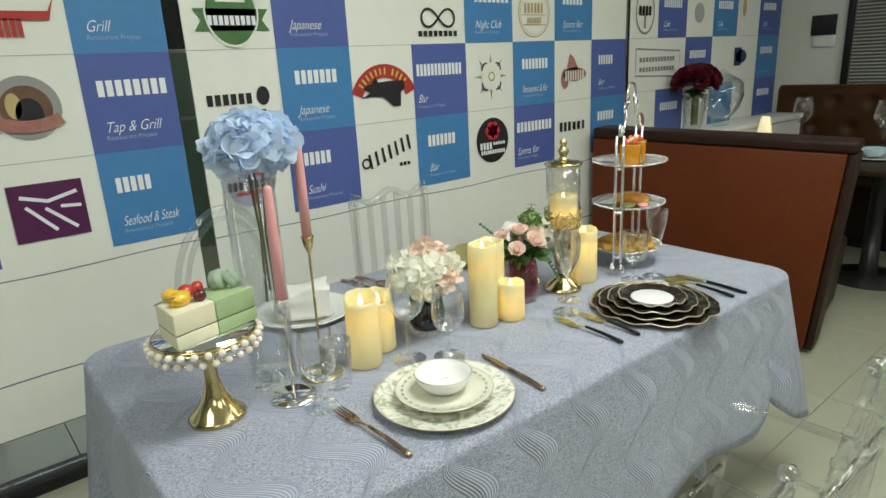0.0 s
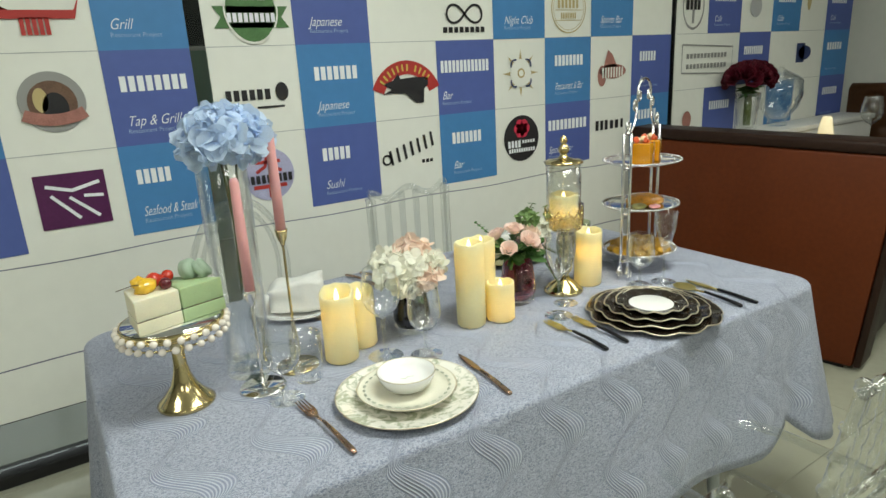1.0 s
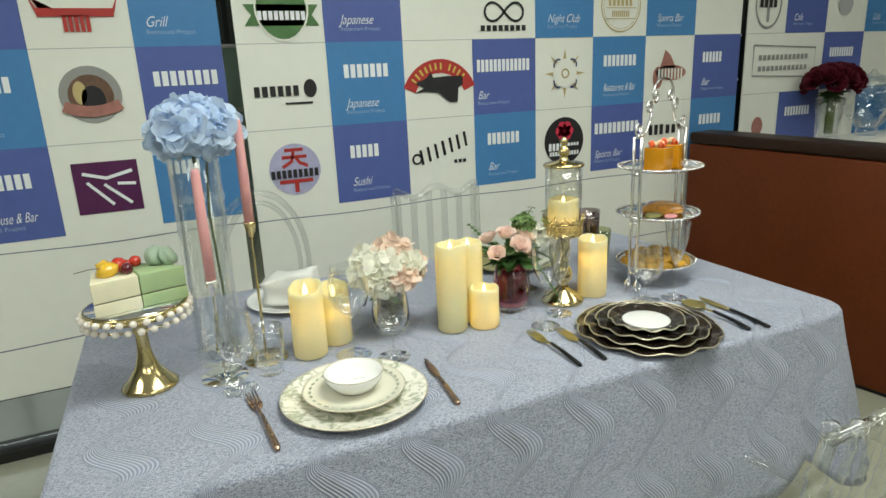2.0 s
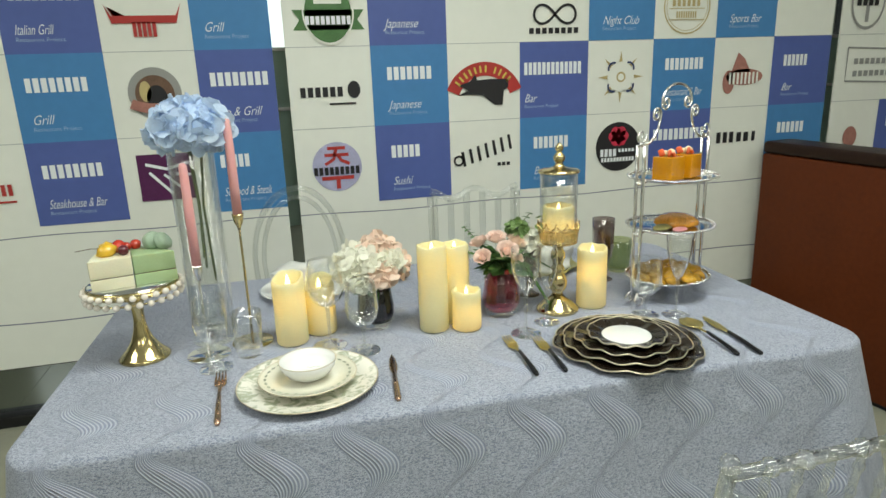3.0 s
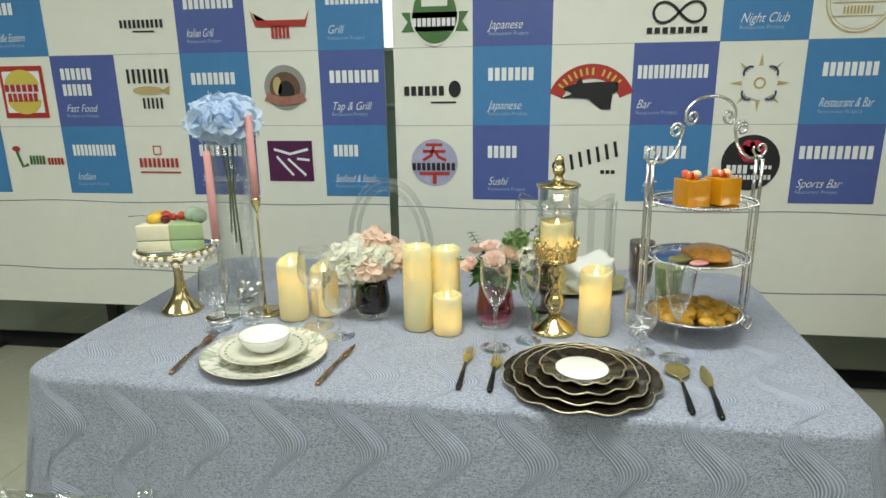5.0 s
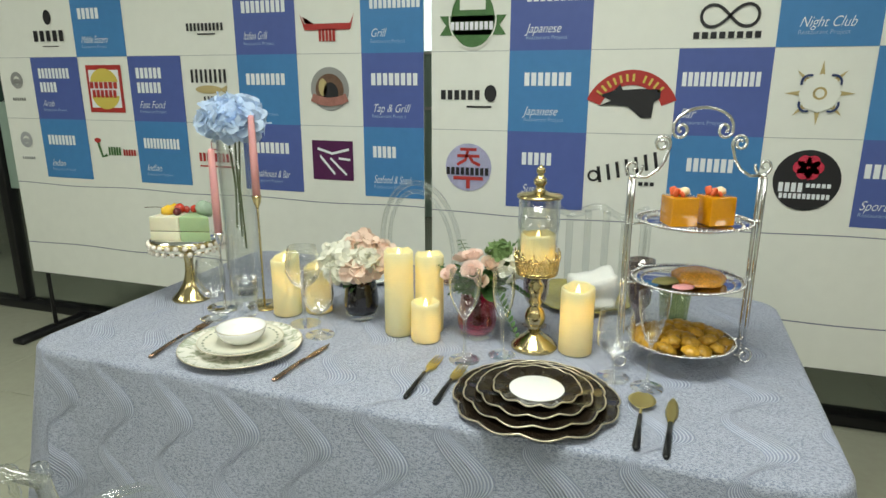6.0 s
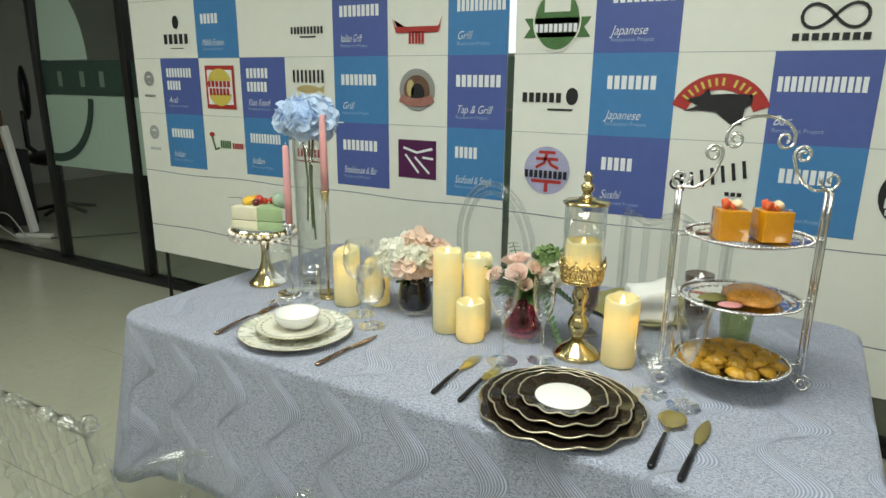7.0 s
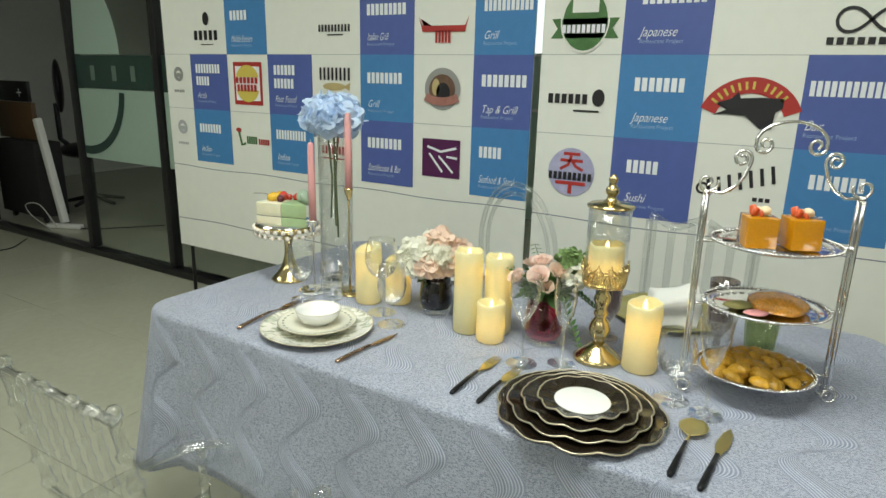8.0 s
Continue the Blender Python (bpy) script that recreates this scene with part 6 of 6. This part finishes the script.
def chiavari(x, y, rz, label):
    """Origin on the floor below the back; the seat lies towards +y."""
    c = thing("clear_chair", x, y, 0, label, "chair", rz, group="clear chairs at the table")
    W = 0.172
    for s in (-1, 1):
        clear_part("back_post", ringed((s * W, 0.03, 0.0), (s * W, 0.0, 0.46), 0.012, (0.3, 0.62)), c)
        clear_part("back_upright", ringed((s * W, 0.0, 0.46), (s * W, -0.060, 0.825), 0.0115, (0.25, 0.42, 0.62, 0.80)), c)
        clear_part("finial", moved(lathe([(0, 0), (0.010, 0), (0.015, 0.006), (0.012, 0.012), (0.014, 0.017), (0.009, 0.024), (0, 0.026)], 16), pose(s * W, -0.060, 0.825)), c)
        clear_part("front_leg", ringed((s * (W - 0.01), 0.360, 0.0), (s * (W - 0.01), 0.340, 0.445), 0.011, (0.3, 0.75, 0.9)), c)
        clear_part("side_stretcher", ringed((s * W, 0.03, 0.20), (s * (W - 0.01), 0.350, 0.20), 0.008, (0.5,)), c)
        clear_part("side_stretcher", ringed((s * W, 0.03, 0.30), (s * (W - 0.01), 0.350, 0.30), 0.008, (0.5,)), c)
    clear_part("top_rail", ringed((-W, -0.060, 0.820), (W, -0.060, 0.820), 0.010, (0.19, 0.36, 0.64, 0.81)), c)
    clear_part("low_rail", ringed((-W, -0.014, 0.53), (W, -0.014, 0.53), 0.0085, (0.36, 0.64)), c)
    for k in range(5):
        xx = 2 * W * 0.155 * (k - 2)
        clear_part("spindle", ringed((xx, -0.014, 0.53), (xx, -0.060, 0.820), 0.0056, (0.12, 0.30, 0.44, 0.58, 0.72, 0.88)), c)
    clear_part("front_stretcher", ringed((-W + 0.01, 0.350, 0.25), (W - 0.01, 0.350, 0.25), 0.010, (0.5,)), c)
    clear_part("back_stretcher", ringed((-W, 0.025, 0.25), (W, 0.025, 0.25), 0.010, (0.5,)), c)
    rim = [(-0.185, -0.005), (-0.188, 0.10), (-0.185, 0.22), (-0.165, 0.29), (-0.11, 0.345), (0.0, 0.372), (0.11, 0.345), (0.165, 0.29), (0.185, 0.22), (0.188, 0.10), (0.185, -0.005), (0.06, -0.008), (-0.06, -0.008)]
    clear_part("seat_frame", tube([(x_, y_ * 1.08, 0.458) for x_, y_ in rim], 0.012, 10, True), c)
    pane = bmesh.new()
    pane.faces.new([pane.verts.new((x_ * 0.96, y_ * 1.04 + 0.005, 0.466)) for x_, y_ in rim])
    bmesh.ops.solidify(pane, geom=pane.faces[:], thickness=0.005)
    o = part("seat", pane, CLEAR_PANE, c, "clear seat panel", smooth=False)
    o.visible_shadow = False
    return c


chiavari(0.594, 0.906, 0, "transparent acrylic chair with turned spindle back")
chiavari(1.361, 0.928, 0, "transparent acrylic chair with turned spindle back")


def ghost(x, y, label, oval):
    c = thing("clear_chair", x, y, 0, label, "chair", 0, group="clear chairs at the table")
    if oval:
        for rx, rz_, th in ((0.168, 0.292, 0.011), (0.136, 0.258, 0.009)):
            clear_part("back_ring", tube([(rx * math.cos(t), 0.03 - 0.05 * math.sin(t), 0.690 + rz_ * math.sin(t)) for t in [2 * math.pi * q / 56 for q in range(56)]], th, 10, True), c)
    else:
        top = [(xx, 0.0, 0.905 + 0.018 * math.cos(xx * 34)) for xx in [-0.18 + 0.36 * k / 24 for k in range(25)]]
        clear_part("top_rail", tube(top, 0.013, 10), c)
        for k in range(6):
            xx = -0.165 + 0.066 * k
            sl = box(xx - 0.013, -0.006, 0.48, xx + 0.013, 0.006, 0.90 + 0.018 * math.cos(xx * 34), 0.004)
            clear_part("slat", moved(sl, pose(0, 0.0, 0)), c)
        for s in (-1, 1):
            clear_part("back_upright", tube([(s * 0.178, -0.01, 0.45), (s * 0.18, 0.0, 0.90)], 0.013, 10), c)
    clear_part("seat", box(-0.20, -0.235, 0.445, 0.20, 0.0, 0.470, 0.012, 3), c)
    for s in (-1, 1):
        clear_part("leg", tube([(s * 0.175, -0.02, 0), (s * 0.175, -0.02, 0.445)], [0.012, 0.018], 12), c)
        clear_part("leg", tube([(s * 0.175, -0.215, 0), (s * 0.175, -0.215, 0.445)], [0.012, 0.018], 12), c)
    return c


ghost(0.684, 2.600, "transparent acrylic chair with oval ring back", True)
ghost(1.378, 2.620, "transparent acrylic chair with slatted wavy back", False)

# ---- booth beside the table ----
BA = 9.3
bo = thing("booth_bench", 2.940, 1.580, 0, "russet leather booth bench with dark brown top and seat", "booth seat", BA)
LB = 1.10


def raked(bm):
    """The near end leans out and the top rises a little towards the wall, as the whole bench does."""
    for v in bm.verts:
        k = v.co.y / LB
        v.co.y -= 0.085 * (1 - k) * v.co.z
        v.co.z *= 1.012 + 0.03 * k
    return bm


part("side_panel", raked(box(0.0, 0.0, 0.02, 0.05, LB, 0.931, 0.008)), LEATHER_RED, bo, "smooth russet leather panel")
part("top_cap", raked(box(-0.006, -0.03, 0.934, 0.17, LB, 0.985, 0.016, 4)), LEATHER_DARK, bo, "rounded dark brown leather cap")
part("end_post", raked(box(0.0, -0.034, 0.02, 0.165, -0.004, 0.931, 0.010, 3)), LEATHER_DARK, bo, "dark brown leather end")
part("backrest", raked(box(0.055, 0.0, 0.45, 0.165, LB, 0.931, 0.02, 3)), LEATHER_BROWN, bo)
part("seat", raked(box(0.055, -0.01, 0.06, 0.62, LB - 0.10, 0.44, 0.03, 4)), LEATHER_DARK, bo)
part("plinth", box(0.02, 0.03, 0.0, 0.58, LB - 0.10, 0.055), BLACK_METAL, bo, smooth=False)

bt = thing("booth_bench", 5.29, 0.92, 0, "tufted brown leather booth bench against the wall", "booth seat")
back = bmesh.new()
NX, NZ = 90, 30
gridv = []
for i in range(NX + 1):
    col = []
    for j in range(NZ + 1):
        yy, zz = 1.85 * i / NX, 0.45 + 0.65 * j / NZ
        dpt = 0.0
        for r in range(3):
            cz = 0.60 + 0.19 * r
            per = 0.24
            off = 0.12 * (r % 2)
            dy = (yy - off + per / 2) % per - per / 2
            dpt = max(dpt, math.exp(-(dy * dy + (zz - cz) ** 2) / 0.0016))
        edge = min(1.0, (1.10 - zz) / 0.05)
        col.append(back.verts.new((0.04 * dpt + 0.05 * (1 - edge) ** 2, yy, zz)))
    gridv.append(col)
for i in range(NX):
    for j in range(NZ):
        back.faces.new((gridv[i][j], gridv[i + 1][j], gridv[i + 1][j + 1], gridv[i][j + 1]))
bmesh.ops.solidify(back, geom=back.faces[:], thickness=-0.12)
bmesh.ops.recalc_face_normals(back, faces=back.faces)
part("backrest", back, LEATHER_BROWN, bt, "deep-buttoned brown leather back")
part("seat", box(-0.42, 0, 0.08, 0.02, 1.85, 0.44, 0.03, 4), LEATHER_DARK, bt)
part("plinth", box(-0.38, 0.03, 0, 0.0, 1.82, 0.075), BLACK_METAL, bt, smooth=False)

tb = thing("booth_table", 4.27, 1.72, 0, "dark wooden booth table on a pedestal", "table")
part("tabletop", box(-0.52, -0.42, 0.715, 0.60, 0.72, 0.75, 0.006), DARK_WOOD, tb)
part("pedestal", lathe([(0, 0), (0.24, 0), (0.24, 0.012), (0.05, 0.03), (0.04, 0.7), (0.10, 0.714), (0, 0.714)], 28), BLACK_METAL, tb)
bigwine = glass_profile(0.040, 0.110, [(0.005, 0.13), (0.030, 0.145), (0.056, 0.175), (0.066, 0.205), (0.061, 0.250), (0.047, 0.305)])
for gx_, gy_ in ((4.60, 2.31), (4.44, 1.785)):
    stemware("wine_glass", gx_, gy_, bigwine, "large clear wine glass on the booth table", z=0.751, group="booth glasses")
for bx_, by_, zz, rr in ((4.12, 1.73, 0.751, 0.12), (4.12, 1.73, 0.768, 0.075)):
    s = thing("soup_bowl" if rr < 0.1 else "dinner_plate", bx_, by_, zz, "pale blue and white china on the booth table", "bowl" if rr < 0.1 else "plate")
    part("dish", lathe([(0, 0), (rr * 0.5, 0), (rr, 0.045 if rr < 0.1 else 0.014), (rr - 0.003, 0.046 if rr < 0.1 else 0.016), (rr * 0.5, 0.006), (0, 0.006)], 36), BLUE_BOWL if rr < 0.1 else PORCELAIN, s)
s = thing("garnish", 3.92, 1.96, 0.751, "small green leaf decoration", "leaf")
part("leaf", leaves([((0, 0, 0.0), (1, 0.2, 0.3), 0.1, 0.09, 0.02), ((0, 0, 0.0), (-0.5, 0.6, 0.4), 0.1, 0.07, 0.02)]), PALE_LEAF, s)
s = thing("table_lamp", 4.10, 2.34, 0.751, "small lamp with a glowing cream cone shade", "lamp")
part("shade", lathe([(0.0, 0.225), (0.020, 0.225), (0.026, 0.219), (0.056, 0.05), (0.054, 0.05), (0.024, 0.216), (0, 0.221)], 28), mat("lamp_shade", (0.85, 0.78, 0.55), 0.6, emit=0.9, ecol=(1.0, 0.82, 0.45)), s)
part("base", lathe([(0, 0), (0.032, 0), (0.032, 0.008), (0.006, 0.014), (0.006, 0.19), (0, 0.19)], 24), GOLD, s)

ld = thing("side_cabinet", 4.15, 2.585, 0, "low white cabinet under the banner", "cabinet")
part("body", box(-0.60, -0.115, 0.0, 0.85, 0.115, 0.880, 0.004), WHITE_PLASTIC, ld)
part("top", box(-0.62, -0.125, 0.884, 0.87, 0.120, 0.915, 0.004), WHITE_PLASTIC, ld, "thin white top board")
s = thing("crystal_vase", 3.69, 2.60, 0.916, "cut crystal vase holding red roses", "vase")
part("glass", lathe([(0, 0), (0.055, 0), (0.06, 0.01), (0.062, 0.12), (0.072, 0.22), (0.068, 0.22), (0.057, 0.12), (0.05, 0.02), (0, 0.02)], 36, lambda a, r, z: (r * (1 + 0.03 * math.sin(16 * a + 60 * z)), z)), GLASS, s).visible_shadow = False
rb = thing("red_rose_bouquet", 3.70, 2.60, 0.94, "bunch of dark red roses with green leaves", "flower bouquet")
for k in range(24):
    a, zz = k * 2.4, 1 - (k + 0.5) / 24 * 1.15
    rr = math.sqrt(max(0.0, 1 - zz * zz))
    d = Vector((rr * math.cos(a), rr * math.sin(a), zz))
    part("rose", moved(rose(0.050, rnd), Matrix.Translation((d.x * 0.140, d.y * 0.085, 0.275 + d.z * 0.062)) @ frame_at((d.x, d.y, d.z + 0.3))), RED_PETAL, rb)
part("foliage", leaves([(Vector((0.03 * math.cos(a), 0.03 * math.sin(a), 0.22)), (math.cos(a), 0.6 * math.sin(a), rnd.uniform(-0.1, 0.8)), 0.2, rnd.uniform(0.08, 0.13), 0.028) for a in [k * 0.7 for k in range(22)]]), LEAF, rb)
part("stem", tube([(0, 0, 0.01), (0, 0, 0.25)], 0.022, 8), STEM, rb)
s = thing("glass_jar", 4.03, 2.60, 0.916, "clear glass jar with domed lid", "jar")
part("body", lathe([(0, 0), (0.05, 0), (0.055, 0.01), (0.05, 0.04), (0.11, 0.11), (0.13, 0.19), (0.125, 0.27), (0.121, 0.27), (0.126, 0.19), (0.106, 0.115), (0.04, 0.045), (0, 0.04)], 40, lambda a, r, z: (r * (1 + 0.015 * math.sin(24 * a)), z)), GLASS, s).visible_shadow = False
part("lid", lathe([(0, 0.36), (0.012, 0.355), (0.014, 0.34), (0.05, 0.32), (0.10, 0.295), (0.125, 0.272), (0.121, 0.272), (0.096, 0.292), (0.04, 0.316), (0, 0.325)], 40), GLASS, s, "domed glass lid").visible_shadow = False

sw = thing("wall_switch", X_RIGHT - 0.001, 2.60, 1.40, "dark square wall switch panel", "switch")
part("plate", box(-0.012, -0.09, 0.06, 0, 0.09, 0.21, 0.004), BLACK_METAL, sw, "dark glass face")
part("box", box(-0.016, -0.10, -0.03, 0, 0.07, 0.055, 0.004), WHITE_PLASTIC, sw)
bl = thing("window_blind", X_RIGHT - 0.02, 1.40, 0, "grey horizontal slatted blind on the wall", "blind")
part("side_rail", box(-0.03, 0.985, 0.9, 0.015, 1.03, 2.4, 0.004), BLACK_METAL, bl)
for k in range(56):
    z = 1.0 + 0.025 * k
    slat = box(-0.012, -1.0, -0.0012, 0.012, 0.98, 0.0012)
    part("slat", moved(slat, pose(0, 0, z, 0, 35, 0)), CURTAIN, bl, smooth=False)

# ---- far left corner by the glass ----
cb = thing("display_cart", -4.62, 3.40, 0, "dark display stand with brown board and white leaning leg", "display stand")
# cabinet shares the near-black that darkens the room behind the glass
part("cabinet", box(-0.40, -0.10, 0.06, 0.30, 0.14, 0.74, 0.006), UNLIT_BLACK, cb)
part("board", box(-0.42, -0.02, 0.755, 0.20, 0.02, 1.085, 0.004), BROWN_BOARD, cb, "plain brown board")
part("black_panel", box(-0.42, -0.015, 1.09, 0.16, 0.015, 1.27, 0.004), BLACK_METAL, cb)
part("cross_mark", moved(merge(rect(-0.02, 1.165, 0.06, 1.175), rect(0.015, 1.135, 0.025, 1.205)), pose(0, -0.018, 0)), INK_WHITE, cb, smooth=False)
part("leg", moved(box(-0.03, -0.03, 0, 0.03, 0.03, 0.95, 0.008), Matrix.Translation((0.50, -0.02, 0.03)) @ Matrix.Rotation(radians(-14), 4, "Y")), WHITE_PLASTIC, cb, "white leaning leg")
part("wheel", moved(lathe([(0, -0.012), (0.03, -0.012), (0.03, 0.012), (0, 0.012)], 20), pose(-0.3, -0.05, 0.03, 90, 0, 0)), BLACK_METAL, cb)
part("wheel", moved(lathe([(0, -0.012), (0.03, -0.012), (0.03, 0.012), (0, 0.012)], 20), pose(0.25, -0.05, 0.03, 90, 0, 0)), BLACK_METAL, cb)
oc = thing("office_chair", -4.85, 4.1, 0, "dark office chair in the unlit room behind the glass", "chair", 150)
part("backrest", ball(0.25, 3, (0, 0.2, 1.22), (0.9, 0.18, 1.05)), BLACK_METAL, oc)
part("seat", ball(0.28, 3, (0, 0, 0.58), (1, 1, 0.3)), BLACK_METAL, oc)
part("column", tube([(0, 0, 0.08), (0, 0, 0.52)], 0.03), BLACK_METAL, oc)
part("bracket", tube([(0, 0.1, 0.56), (0, 0.24, 0.7), (0, 0.24, 1.05)], 0.025), BLACK_METAL, oc)
for k in range(5):
    a = 2 * math.pi * k / 5
    part("foot", tube([(0, 0, 0.1), (0.3 * math.cos(a), 0.3 * math.sin(a), 0.04)], [0.025, 0.018]), BLACK_METAL, oc)
ps = tagged(part("power_strip", box(-0.16, -0.03, 0, 0.16, 0.03, 0.035, 0.006), WHITE_PLASTIC, at=pose(-4.05, 3.34, 0.0, 0, 0, 25)), "white power strip lying on the floor", "power strip")


def cable(pts, label, m):
    out = []
    P_ = [Vector(p) for p in pts]
    for i in range(len(P_) - 1):
        a, b, c, d = P_[max(i - 1, 0)], P_[i], P_[i + 1], P_[min(i + 2, len(P_) - 1)]
        for q in range(6):
            t = q / 6
            out.append(0.5 * ((2 * b) + (c - a) * t + (2 * a - 5 * b + 4 * c - d) * t * t + (3 * b - a - 3 * c + d) * t ** 3))
    out.append(P_[-1])
    tagged(part("cable", tube(out, 0.005, 6), m), label, "cable", group="floor cables")


cable([(-3.95, 3.36, 0.006), (-3.8, 3.45, 0.006), (-3.69, 3.56, 0.006), (-3.43, 3.90, 0.006)], "thin dark cable lying on the floor", CABLE)
cable([(-3.90, 2.94, 0.006), (-3.82, 2.86, 0.006), (-3.68, 2.70, 0.006), (-3.70, 2.45, 0.006)], "thin dark cable lying on the floor", CABLE)
cable([(-4.05, 3.22, 0.006), (-4.30, 3.20, 0.10), (-4.35, 3.18, 0.20), (-4.15, 3.20, 0.22), (-4.02, 3.25, 0.03)], "looped pale cable hanging at the stand", CABLE_WHITE)

# ---- floor tiles ----
TS = 0.80
tile_bm = box(-TS / 2 + 0.001, -TS / 2 + 0.001, -0.0045, TS / 2 - 0.001, TS / 2 - 0.001, 0.0, 0.0012, 1)
tile0 = None
for i in range(16):
    for j in range(13):
        m = pose(X_LEFT + 0.4 + TS * i, Y_BACK + 0.4 + TS * j - 0.25, 0)
        if tile0 is None:
            tile0 = part("tile", tile_bm, FLOOR, slab, smooth=False, at=m)
        else:
            share("tile", tile0, slab, m)
